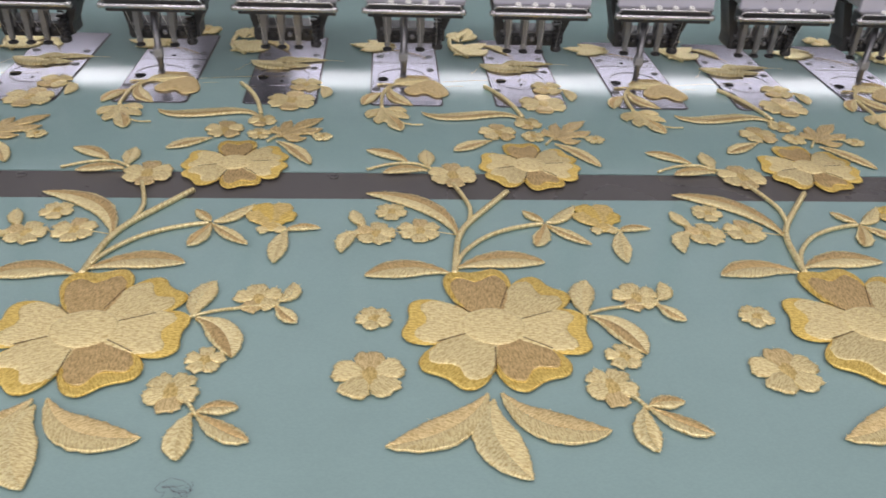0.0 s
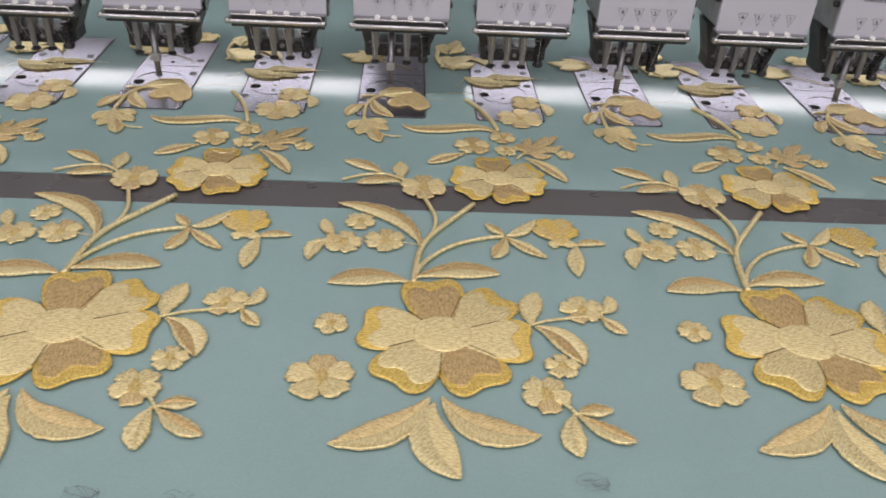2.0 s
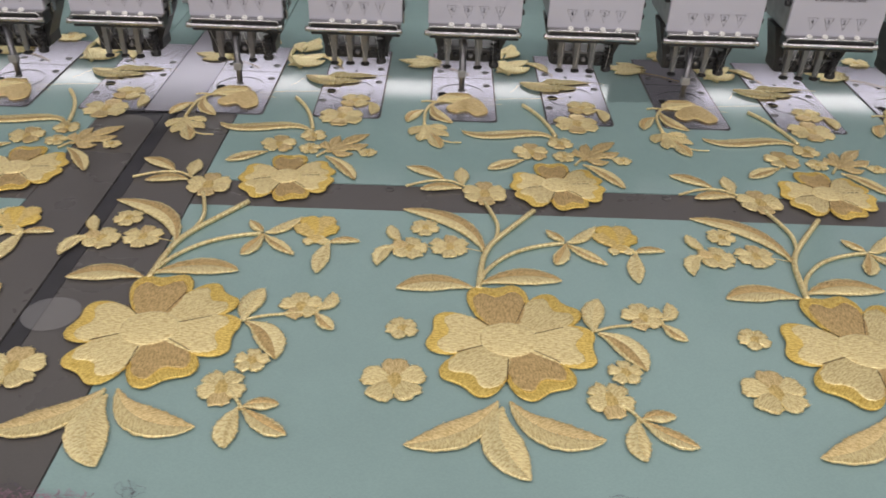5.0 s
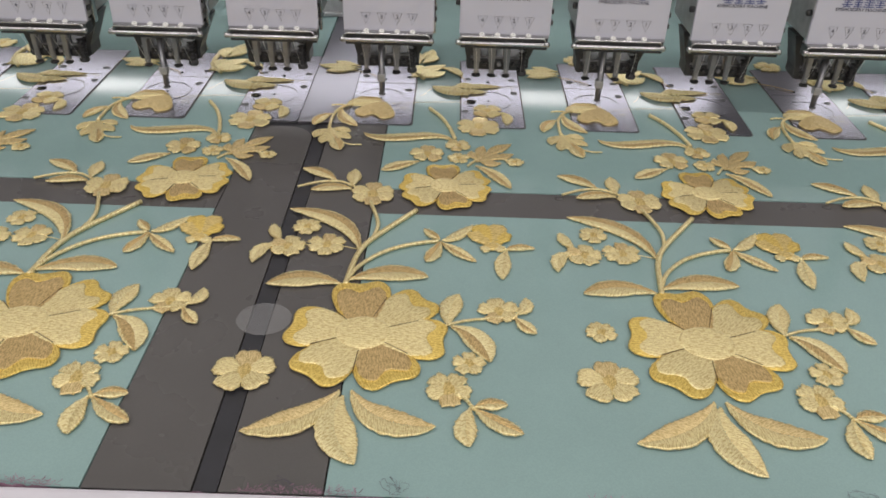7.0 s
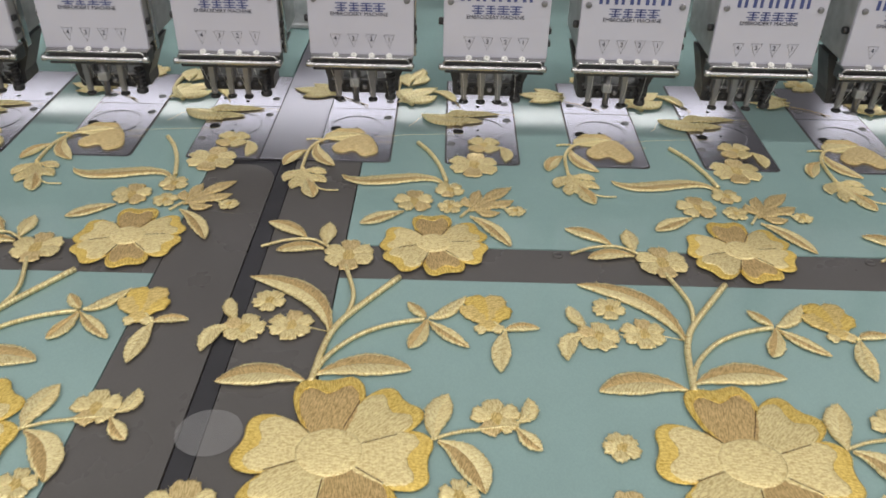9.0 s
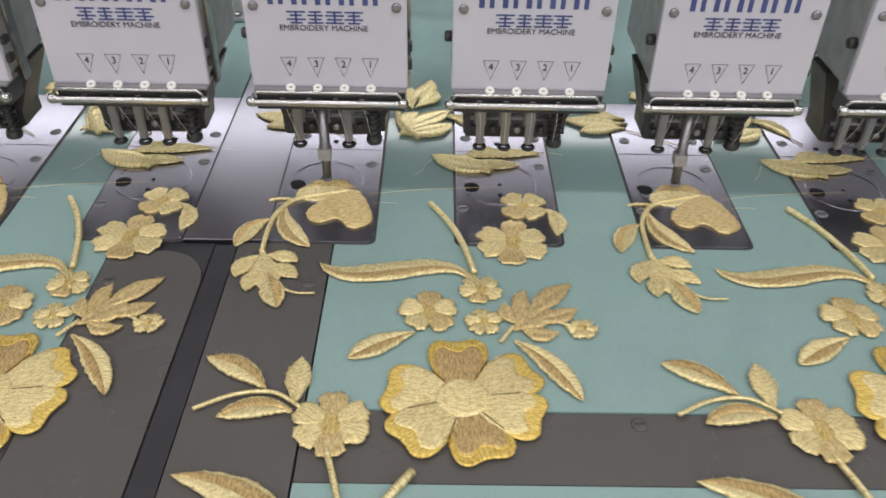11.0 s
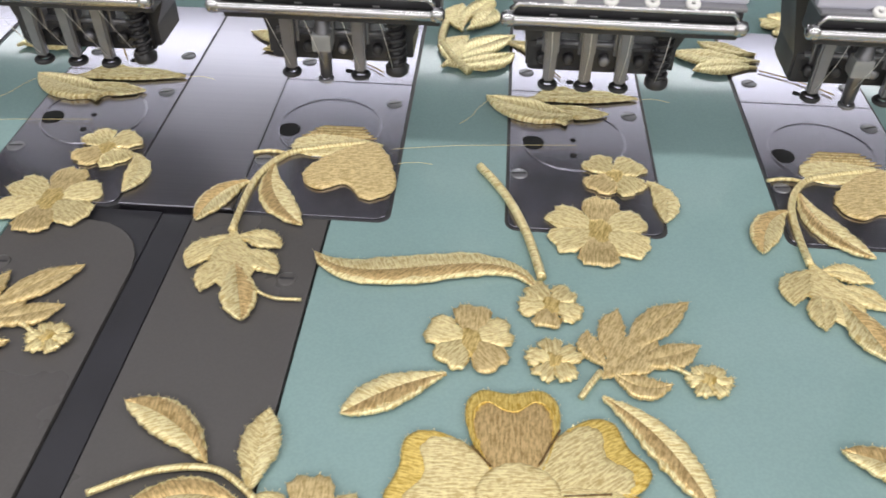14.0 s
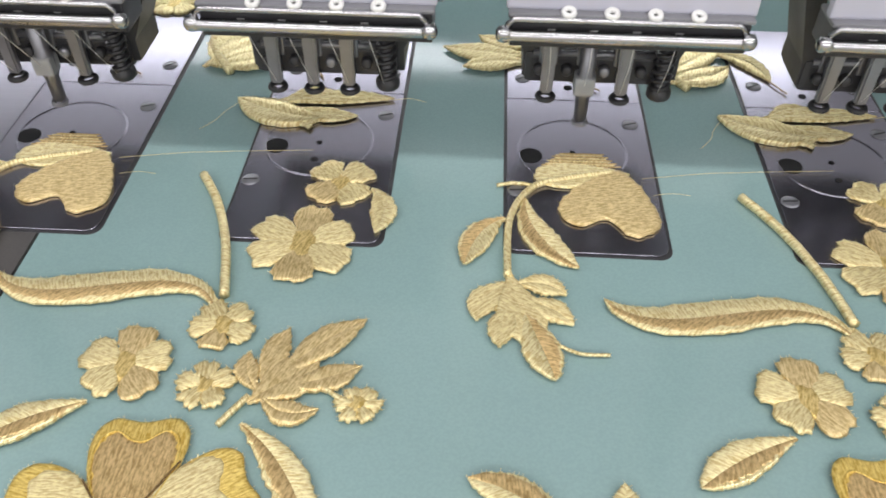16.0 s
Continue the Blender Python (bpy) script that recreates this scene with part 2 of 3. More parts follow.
        tagged(new(name, block(name, x0, x1, y0, y1, z0, z1, mat, 0)), "plain %s of the workshop" % name.split("_")[0], name.split("_")[0], kind="structure")


room()

# ---- the machine table ----
X0, X1 = -2.4, 2.2          # ends of the table
COL_L, COL_R = -0.8125, -0.6705  # grey cross boards
BAND_LO, BAND_UP = 0.0848, 0.1300
FRONT, BACK = -0.2335, 1.10


def machine_table():
    t = thing("machine_table", pose(0, 0, 0), "long machine table of teal boards with grey laminate joints", "table")
    g = 0.0005
    base = T - 0.005
    part("table_base", block("table_base", X0, X1, FRONT - 0.07, BACK, T - 0.06, base, STRIPE, 0.002), t, "dark base under the boards")
    for lx in (-2.2, -1.0, 0.2, 1.6):
        for ly in (-0.2, 0.95):
            part("leg", block("leg", lx - 0.03, lx + 0.03, ly - 0.03, ly + 0.03, 0.0, T - 0.06, CASTING, 0.003), t)

    def board(name, x0, x1, y0, y1, mat, label="", radii=(0.0, 0.0, 0.0, 0.0), dz=0.0):
        part(name, slab(name, rounded(x0 + g, x1 - g, y0 + g, y1 - g, radii), base, T + dz, mat), t, label)

    for a, b in ((X0, COL_L), (COL_R, X1)):
        board("teal_board", a, b, FRONT, BAND_LO, TEAL, "glossy teal laminate board")
        board("teal_board", a, b, BAND_UP, BACK, TEAL, "glossy teal laminate board")
        board("joint_strip", a, b, BAND_LO, BAND_UP, GREY, "dark grey joint strip", dz=-0.0006)
    board("cross_board", COL_L, -0.7475, FRONT, 0.262, GREY, "dark grey cross board with a rounded corner", (0, 0, 0.030, 0))
    board("cross_board", -0.7325, COL_R, FRONT, 0.2715, GREY, "dark grey cross board")
    board("gap_strip", -0.7475, -0.7325, FRONT, 0.2700, STRIPE, "black strip between the cross boards", dz=-0.0008)
    board("gap_strip", COL_L, -0.7475, 0.225, 0.2715, STRIPE, "", dz=-0.0014)
    board("steel_insert", -0.7695, -0.7155, 0.2725, BACK, STEEL, "brushed steel sheet between two needle plates", dz=0.0008)
    for sx, sy in ((-0.6815, 0.2310), (-0.8040, 0.2307), (-0.4975, 0.1225), (-0.2450, 0.1225), (0.0060, 0.1225)):
        screw = part("board_screw", lathe("board_screw", [(0.0042, -0.001), (0.0042, 0.0002), (0.0034, 0.0005)], GREY, 16), t, "countersunk screw in a grey board", pose(sx, sy, T))
        part("slot", block("slot", -0.003, 0.003, -0.0005, 0.0005, 0.0004, 0.0006, STRIPE, 0), screw)
    board("teal_board", COL_L, -0.7705, 0.2725, BACK, TEAL)
    board("teal_board", -0.7145, COL_R, 0.2725, BACK, TEAL)
    return t


machine_table()


def front_rail():
    r = thing("front_rail", pose(0, 0, 0), "white painted front rail along the table edge", "rail")
    part("rail", block("rail", X0, X1, FRONT - 0.075, FRONT - 0.003, T - 0.03, T + 0.004, RAIL, 0.003), r)


front_rail()


# ---- needle plates ----
def needle_plate():
    p = thing("needle_plate", pose(0, 0, T), "polished steel needle plate screwed into the table", "needle plate", "needle plates under the heads")
    part("plate_rim", slab("plate_rim", rounded(0.0335, 0.1067, 0.2704, 0.47, (0.006, 0.006, 0, 0)), -0.004, 0.0003, BLACK, 0.0002), p, "dark gap round the plate")
    part("front_plate", slab("front_plate", rounded(0.035, 0.105, 0.2718, 0.3877, (0.004, 0.006, 0.0008, 0.0008)), -0.002, 0.0012, PLATE, 0.0002), p)
    part("rear_plate", slab("rear_plate", rounded(0.035, 0.105, 0.3885, 0.47, (0.0005,) * 4), -0.002, 0.0012, PLATE), p)
    part("hook_cover_groove", ring("hook_cover_groove", 0.0265, 0.0008, PLATE, 0, 40, 6), p, "bright circular groove", pose(0.067, 0.3430, 0.0009))
    part("bobbin_hole", lathe("bobbin_hole", [(0.0058, 0.0), (0.0058, 0.00025), (0.0052, 0.0003)], HOLE, 20), p, "dark bobbin hole", pose(0.0464, 0.3386, 0.0012))
    for x, y, r in ((0.067, 0.3425, 0.0014), (0.0668, 0.3290, 0.0018), (0.0677, 0.4000, 0.0022)):
        part("needle_hole", lathe("needle_hole", [(r, 0.0), (r, 0.0002), (r * 0.9, 0.00025)], HOLE, 12), p, "", pose(x, y, 0.0012))
    for x, y, a in ((0.0976, 0.3676, 20), (0.0397, 0.3114, 5), (0.0435, 0.4080, 30), (0.0972, 0.4080, 40)):
        screw = part("screw", lathe("screw", [(0.0042, 0.0), (0.0042, 0.0003), (0.0034, 0.0007)], BAR_STEEL, 18), p, "slotted steel screw", pose(x, y, 0.0012, 0, 0, a))
        part("slot", block("slot", -0.0034, 0.0034, -0.0005, 0.0005, 0.0006, 0.00085, BLACK, 0), screw)
    return p


first_plate = needle_plate()
HEADS = range(-10, 8)
for h in HEADS:
    if h == HEADS[0]:
        first_plate.matrix_basis = pose(h * PITCH, 0, T)
    else:
        copy_thing(first_plate, pose(h * PITCH, 0, T))


# ---- embroidery heads ----
def slab_wing(x0, x1):
    """A flat arm leaning from the wide head bottom to the narrow block."""
    w = 0.0045
    front = [(x0 - w, 0.0860), (x0 + w, 0.0860), (x1 + w, 0.0480), (x1 + w, 0.0370), (x1 - w, 0.0370), (x1 - w, 0.0480)]
    verts = [(x, y, z) for y in (0.349, 0.376) for x, z in front]
    n = len(front)
    faces = [tuple(range(n))[::-1], tuple(range(n, 2 * n))] + [(i, (i + 1) % n, n + (i + 1) % n, n + i) for i in range(n)]
    return mesh_of("frame_wing", verts, faces, BLACK)


def embroidery_head():
    """A narrow four-needle head; x runs from 0.03 to 0.127, z from the table."""
    hd = thing("embroidery_head", pose(0, 0, HEAD), "narrow embroidery head with white front panel and four needles", "machine head", "heads along the machine")
    part("body", block("body", 0.0315, 0.1255, 0.322, 0.41, 0.088, 0.30, CASTING, 0.003), hd, "grey cast body")
    part("arm", block("arm", 0.060, 0.098, 0.41, 0.58, 0.25, 0.30, CASTING, 0.003), hd, "grey arm back to the beam")
    panel = part("front_panel", block("front_panel", 0.0296, 0.1273, 0.3165, 0.3215, 0.0866, 0.30, PAINT, 0.0012), hd, "white front panel with blue print and needle numbers")
    front = 0.3163
    part("maker_line", lettering("EMBROIDERY MACHINE", 0.0050, INK, "maker_line"), panel, "dark printed line of capitals", pose(0.0770, front, 0.1255))
    for n, x in ((4, 0.0540), (3, 0.0708), (2, 0.0876), (1, 0.1042)):
        part("needle_number", lettering(str(n), 0.0062, INK, "needle_number"), panel, "printed numeral %d" % n, pose(x, front, 0.1022))
        tri = [(x - 0.0050, front, 0.1065), (x + 0.0050, front, 0.1065), (x, front, 0.0940)]
        part("triangle", tube("triangle", tri, 0.00022, INK, 4, closed=True), panel, "thin printed triangle")
    k = 0
    for cx in (0.0610, 0.0725, 0.0840, 0.0955):
        k += 1
        for dz in (-0.0034, -0.0012, 0.0012, 0.0034):
            w = 0.0036 + 0.0010 * ((k * 7 + int(dz * 1e5)) % 3)
            part("mark", block("mark", cx - w, cx + w, front - 0.0001, front + 0.0002, 0.1322 + dz - 0.0005, 0.1322 + dz + 0.0005, BLUE, 0), panel)
        part("mark", block("mark", cx - 0.0006, cx + 0.0006, front - 0.0001, front + 0.0002, 0.1284, 0.1362, BLUE, 0), panel)
    for cx in (0.050, 0.064, 0.078, 0.092, 0.106):
        part("mark", block("mark", cx - 0.0050, cx - 0.0018, front - 0.0001, front + 0.0002, 0.1400, 0.1490, BLUE, 0), panel)
        part("mark", block("mark", cx + 0.0012, cx + 0.0040, front - 0.0001, front + 0.0002, 0.1400, 0.1490, BLUE, 0), panel)
    for x in (0.036, 0.121):
        part("panel_screw", lathe("panel_screw", [(0.003, 0.0), (0.0028, -0.0012), (0.0018, -0.0016)], BAR_STEEL, 14, "y"), panel, "", pose(x, 0.3165, 0.139))
    # ledge, slots and thread washers
    part("ledge", block("ledge", 0.0305, 0.1265, 0.3128, 0.3300, 0.0848, 0.0868, LEDGE, 0.0008), hd, "grey ledge below the panel")
    part("slot_bar", block("slot_bar", 0.0315, 0.1255, 0.3135, 0.3320, 0.0720, 0.0848, BLACK, 0.0008), hd, "black slotted bar")
    for x in (0.0540, 0.0708, 0.0876, 0.1042):
        part("thread_washer", ring("thread_washer", 0.0020, 0.0012, NYLON, 20, 16, 8), hd, "white nylon thread washer", pose(x, 0.3138, 0.0874))
        part("thread_guide", block("thread_guide", -0.0016, 0.0016, -0.001, 0.001, -0.0012, 0.0012, NYLON, 0.0003), hd, "small white guide", pose(x - 0.006, 0.3135, 0.0790))
        part("needle_thread", tube("needle_thread", [(x - 0.006, 0.3125, 0.0790), (x - 0.004, 0.326, 0.056), (x - 0.003, 0.3415, 0.033)], 0.00016, NYLON, 4), hd, "fine white thread")
    for z in (0.100, 0.112):
        part("side_clip", block("side_clip", 0.1268, 0.1300, 0.3200, 0.3270, z - 0.0025, z + 0.0025, BLACK, 0.0006), hd, "black side clip")
    part("side_knob", lathe("side_knob", [(0.0035, 0.0), (0.0035, -0.004), (0.0028, -0.005)], BLACK, 14, "x"), hd, "black side knob", pose(0.0300, 0.326, 0.118))
    part("side_rail", block("side_rail", 0.1262, 0.1288, 0.3330, 0.3420, 0.0800, 0.30, CHROME, 0.0006), hd, "bright side rail")
    # chrome guard loop with a coil on its lower rod
    ly = 0.3115
    loop = [(0.0305, ly, 0.0795), (0.0305, ly, 0.0830), (0.0330, ly, 0.0852), (0.1205, ly, 0.0852), (0.1230, ly, 0.0830), (0.1230, ly, 0.0795)]
    part("guard_loop", tube("guard_loop", loop, 0.0013, CHROME, 8), hd, "bent chrome wire loop")
    steps = 170
    radii = [0.0022 + (0.0007 if i % 2 else 0.0) for i in range(steps)]
    part("coil_rod", tube("coil_rod", [(0.030 + 0.0935 * i / (steps - 1), ly - 0.001, 0.0785) for i in range(steps)], 0.002, CHROME, 8, radii=radii), hd, "chrome rod wound with a fine coil")
    for x in (0.0290, 0.1245):
        part("rod_end", lathe("rod_end", [(0.0014, -0.0032), (0.0030, -0.0022), (0.0035, 0.0), (0.0030, 0.0022), (0.0014, 0.0032)], CHROME, 12, "x"), hd, "", pose(x, ly - 0.001, 0.0790))
    # black needle block, feet and spring
    part("needle_block", block("needle_block", 0.0400, 0.1070, 0.3475, 0.378, 0.0340, 0.0500, BLACK, 0.003), hd, "black needle block")
    for x in (0.0470, 0.0595, 0.0765, 0.0930):
        part("block_boss", lathe("block_boss", [(0.0026, 0.0), (0.0026, -0.003), (0.0016, -0.0038)], BAR_STEEL if x == 0.0765 else BLACK, 12, "y"), hd, "", pose(x, 0.347, 0.0425))
    for x0, x1 in ((0.0345, 0.0440), (0.1215, 0.1055)):
        part("frame_wing", slab_wing(x0, x1), hd, "black sloping arm that carries the needle block")
    for x in (0.0508, 0.0680, 0.0848):
        part("leg_slide", block("leg_slide", x - 0.0042, x + 0.0042, 0.3465, 0.352, 0.0440, 0.0800, BAR_STEEL, 0.0008), hd, "steel slide of a presser leg")
    part("cross_screw", tube("cross_screw", [(0.044, 0.349, 0.0490), (0.106, 0.349, 0.0490)], 0.0016, BAR_STEEL, 8), hd)
    part("spring", tube("spring", [(0.1025 + 0.0040 * math.cos(i * 0.9), 0.344 + 0.0040 * math.sin(i * 0.9), 0.034 + 0.0006 * i) for i in range(46)], 0.0011, BLACK, 6), hd, "black coil spring")
    part("spring_foot", lathe("spring_foot", [(0.0048, 0.0), (0.0056, 0.001), (0.0056, 0.004), (0.0030, 0.006), (0.0030, 0.026)], BLACK, 16), hd, "black round foot", pose(0.1025, 0.344, 0.0310))
    return hd


def presser_leg():
    """A flat steel leg with a black ring foot, hanging from the block."""
    bm = bmesh.new()
    bmesh.ops.create_cube(bm, size=1.0)
    bmesh.ops.scale(bm, vec=(0.0070, 0.0044, 0.042), verts=bm.verts)
    for v in bm.verts:
        if v.co.z < 0:
            v.co.x *= 0.78
    bmesh.ops.translate(bm, vec=(0, 0, 0.0535), verts=bm.verts)
    bmesh.ops.bevel(bm, geom=list(bm.edges), offset=0.0009, segments=2, affect="EDGES")
    return bm_mesh("presser_leg", bm, BAR_STEEL)


LEG = presser_leg()
FOOT = ring("ring_foot", 0.0035, 0.0014, BLACK, 0, 18, 8)
NEEDLE_BAR = lathe("needle_bar", [(0.0007, 0.0000), (0.0009, 0.0040), (0.0030, 0.0050), (0.0034, 0.0180), (0.0042, 0.0190), (0.0044, 0.0290), (0.0036, 0.0300), (0.0036, 0.0700)], BAR_STEEL, 12)
CLAMP = block("needle_clamp", -0.0050, 0.0042, -0.0046, 0.0040, 0.0195, 0.0285, CASTING, 0.001)
NEEDLE_FOOT = ring("ring_foot", 0.0030, 0.0011, BAR_STEEL, 0, 18, 8)


def feet(hd, active):
    for x in (0.0508, 0.0680, 0.0848):
        if active and x == 0.0680:
            continue
        leg = part("presser_leg", LEG, hd, "steel presser leg", pose(x, 0.3425, 0))
        part("ring_foot", FOOT, leg, "black ring foot", pose(0, 0, 0.0300))
    if active:
        bar = part("needle_bar", NEEDLE_BAR, hd, "steel needle bar stitching", pose(0.0680, 0.3415, 0.003))
        part("needle_clamp", CLAMP, bar, "dark needle clamp")
        part("ring_foot", NEEDLE_FOOT, bar, "steel ring foot", pose(0, -0.001, 0.0035))
        return bar


first_head = embroidery_head()
NEEDLES = []
heads = {h: first_head if h == HEADS[0] else copy_thing(first_head, pose(h * PITCH, 0, HEAD)) for h in HEADS}
first_head.matrix_basis = pose(HEADS[0] * PITCH, 0, HEAD)
for h, hd in heads.items():
    bar = feet(hd, h % 2 == 0)
    if bar:
        NEEDLES.append((h, bar))


# ---- beam and light strip behind the heads ----
def machine_beam():
    b = thing("machine_beam", pose(0, 0, T), "grey steel beam that carries the heads", "beam")
    part("beam", block("beam", X0, X1, 0.58, 0.63, 0.265, 0.31, CASTING, 0.004), b)
    for x in (X0 + 0.05, X1 - 0.05):
        part("beam_post", block("beam_post", x - 0.04, x + 0.04, 0.585, 0.625, 0.0, 0.265, CASTING, 0.004), b)


def led_strips():
    for a, b in ((X0 + 0.1, -0.21), (-0.08, X1 - 0.1)):
        s = thing("led_strip", pose(0, 0, T), "glowing white light strip under the machine beam", "light strip", "light strips under the beam")
        part("holder", block("holder", a, b, 0.600, 0.612, 0.1142, 0.120, CASTING, 0.0005), s)
        for k in range(5):
            x = a + 0.03 + (b - a - 0.06) * k / 4
            part("hanger", block("hanger", x - 0.004, x + 0.004, 0.603, 0.609, 0.119, 0.2655, CASTING, 0.0005), s)
        part("diffuser", block("diffuser", a + 0.002, b - 0.002, 0.601, 0.611, 0.095, 0.114, LED, 0.001), s, "glowing white diffuser")


def beam_bracket():
    """A tapered grey casting that stands on the table behind the heads."""
    b = thing("beam_bracket", pose(0, 0, T), "tapered grey cast bracket standing behind the beam", "bracket")
    outline = [(-0.825, 0.0012), (-0.702, 0.0012), (-0.702, 0.300), (-0.745, 0.300), (-0.745, 0.110)]
    n = len(outline)
    verts = [(x, y, z) for y in (0.640, 0.680) for x, z in outline]
    faces = [tuple(range(n)), tuple(range(n, 2 * n))[::-1]] + [(i, n + i, n + (i + 1) % n, (i + 1) % n) for i in range(n)]
    part("web", mesh_of("web", verts, faces, CASTING), b)
    part("foot_flange", block("foot_flange", -0.830, -0.698, 0.632, 0.680, 0.0012, 0.006, CASTING, 0.001), b)
    for x in (-0.805, -0.722):
        part("bolt", lathe("bolt", [(0.004, 0.0), (0.004, 0.003), (0.003, 0.004)], CHROME, 6), b, "bright bolt head", pose(x, 0.636, 0.006))


machine_beam()
led_strips()
beam_bracket()


# ---- embroidered net ----
rng = random.Random(7)
MM = 0.001
LIFT = 0.0016  # the stitches lie over the plates


def ragged(k, amount):
    return amount * (rng.random() - 0.5) * (2.0 if k % 2 else 0.5)


HAIRS = []  # root, direction and height of the fibres that stick out of the stitching


def pad(name, outline, centre, height, material, stitch, rag=0.95, dome=1.6):
    """Raised stitching inside a star-shaped outline (millimetres), about its centre."""
    n, cx, cy = len(outline), centre[0], centre[1]
    pts = []
    for k, (x, y) in enumerate(outline):
        d = math.hypot(x - cx, y - cy) or 1
        f = 1 + ragged(k, rag) / d
        pts.append((cx + (x - cx) * f, cy + (y - cy) * f))
        HAIRS.append((pts[-1][0], pts[-1][1], (x - cx) / d, (y - cy) / d, height * 0.45))
    verts, faces = [], []
    reach = min(math.hypot(x - cx, y - cy) for x, y in pts)
    rim = min(0.36, dome / max(reach, 1))
    levels = ((0.985, 0.0), (1.0, 0.42), (1 - rim * 0.5, 0.80), (1 - rim, 0.93), (0.55 * (1 - rim), 0.97), (0.3, 1.0))
    for f, z in levels:
        for x, y in pts:
            verts.append(((cx + (x - cx) * f) * MM, (cy + (y - cy) * f) * MM, height * z * MM + (rng.random() - 0.5) * 0.00008))
    verts.append((cx * MM, cy * MM, height * MM))
    for r in range(len(levels) - 1):
        faces += [(r * n + i, r * n + (i + 1) % n, (r + 1) * n + (i + 1) % n, (r + 1) * n + i) for i in range(n)]
    r = len(levels) - 1
    faces += [(r * n + i, r * n + (i + 1) % n, len(verts) - 1) for i in range(n)]
    s = radians(stitch)
    return mesh_of(name, verts, faces, material, True, (math.cos(s), math.sin(s), 0))


def petal_outline(base, angle, length, half, notch=0.16, n=40, taper=0.5):
    """A heart-ended petal from its base along an angle (degrees)."""
    a = radians(angle)
    out = []
    for k in range(n):
        f = 2 * math.pi * k / n
        u = 0.5 - 0.5 * -math.cos(f)          # 1 at the tip, 0 at the base
        w = math.sin(f) * half * (taper + (1 - taper) * min(1.0, u * 1.45)) * (0.80 + 0.36 * u)
        dist = math.atan2(math.sin(f), math.cos(f))
        cut = notch * math.exp(-(dist / 0.30) ** 2)
        x = length * (0.03 + 0.97 * u ** 0.86 * (1 - cut))
        out.append((base[0] + x * math.cos(a) - w * math.sin(a), base[1] + x * math.sin(a) + w * math.cos(a)))
    c = length * 0.56
    return out, (base[0] + c * math.cos(a), base[1] + c * math.sin(a))


def spoon_outline(base, angle, length, half, n=30, dip=0.10, spread=0.40, root=0.50, blunt=1.0):
    """A rounded petal, narrower at its base, with a dip in its end."""
    a, out = radians(angle), []
    for k in range(n):
        f = 2 * math.pi * k / n
        u = 0.5 + 0.5 * math.cos(f)
        cut = dip * math.exp(-(math.atan2(math.sin(f), math.cos(f)) / spread) ** 2)
        x = length * (0.04 + 0.96 * u ** blunt * (1 - cut))
        y = half * math.copysign(abs(math.sin(f)) ** (0.55 + 0.45 * blunt), math.sin(f)) * (root + (1.08 - root) * min(1.0, u * 1.3))
        out.append((base[0] + x * math.cos(a) - y * math.sin(a), base[1] + x * math.sin(a) + y * math.cos(a)))
    return out, (base[0] + 0.55 * length * math.cos(a), base[1] + 0.55 * length * math.sin(a))


def petal(parent, base, angle, length, half, material, height=1.9, notch=0.16, border=None, stitch=None, name="petal", n=40, taper=0.5):
    st = angle if stitch is None else stitch
    o, c = petal_outline(base, angle, length, half, notch, n, taper)
    if border:
        dark = material is TAN_SHADED
        ob, oc = spoon_outline(base, angle, length, half * 0.83, n, notch, 0.50, 0.74, 0.80)
        part("petal_border", pad("petal_border", ob, oc, height * 0.68, border, angle, 0.25), parent, "golden satin-stitched border")
        o, c = spoon_outline(base, angle, length * 0.875, half * (0.71 if dark else 0.78), n, notch * 1.6, 0.44, 0.74, 0.80)
        made = part(name, pad(name, o, c, height, material, st, 0.8, 1.8), parent)
        if material is CREAM:
            return made
        cord = tube("edge_cord", [(x * MM, y * MM, height * 0.62 * MM) for x, y in o], 0.00055, GOLD, 6, closed=True)
        layer = cord.attributes.new("stitch", "FLOAT_VECTOR", "POINT")
        layer.data.foreach_set("vector", np.tile(np.array((math.cos(radians(angle)), math.sin(radians(angle)), 0), dtype=np.float32), len(cord.vertices)))
        part("edge_cord", cord, parent, "raised satin edge of a petal")
        return made
    return part(name, pad(name, o, c, height, material, st), parent)


def small_flower(root, x, y, r, n, turn, shaded_petals=(), main=None, height=1.5, skip=(), label="small cream embroidered flower"):
    core = [(x + r * 0.27 * math.cos(2 * math.pi * k / 14), y - r * 0.06 + r * 0.40 * math.sin(2 * math.pi * k / 14)) for k in range(14)]
    fl = part("flower", pad("flower", core, (x, y), height + 0.25, HONEY, 70, 2.2), root, label)
    for k in range(n):
        if k in skip:
            continue
        a = turn + 360 * k / n + rng.uniform(-5, 5)
        o, c = spoon_outline((x, y), a, r * rng.uniform(0.97, 1.09), r * math.sin(math.pi / n) * 0.75)
        # the darker petals have the dim sheen of their stitch run painted in
        part("petal", pad("petal", o, c, height * rng.uniform(0.9, 1.1), BISCUIT_SHADED if k in shaded_petals else (main or CREAM), a, 1.25), fl)
    return fl


def bud(root, x, y):
    """A half-open flower: long overlapping petals that rise from one cup."""
    cup = [(x + 8 * math.cos(2 * math.pi * k / 16), y + 6 * math.sin(2 * math.pi * k / 16)) for k in range(16)]
    fl = part("flower", pad("flower", cup, (x, y), 1.8, HONEY, 20, 1.4), root, "half-open golden embroidered flower")
    for a, length, half, mat in ((128, 30, 8, HONEY), (58, 28, 8, GOLD), (108, 38, 9, GOLD), (80, 38, 9, HONEY), (215, 12, 5, CREAM), (-30, 12, 5, CREAM)):
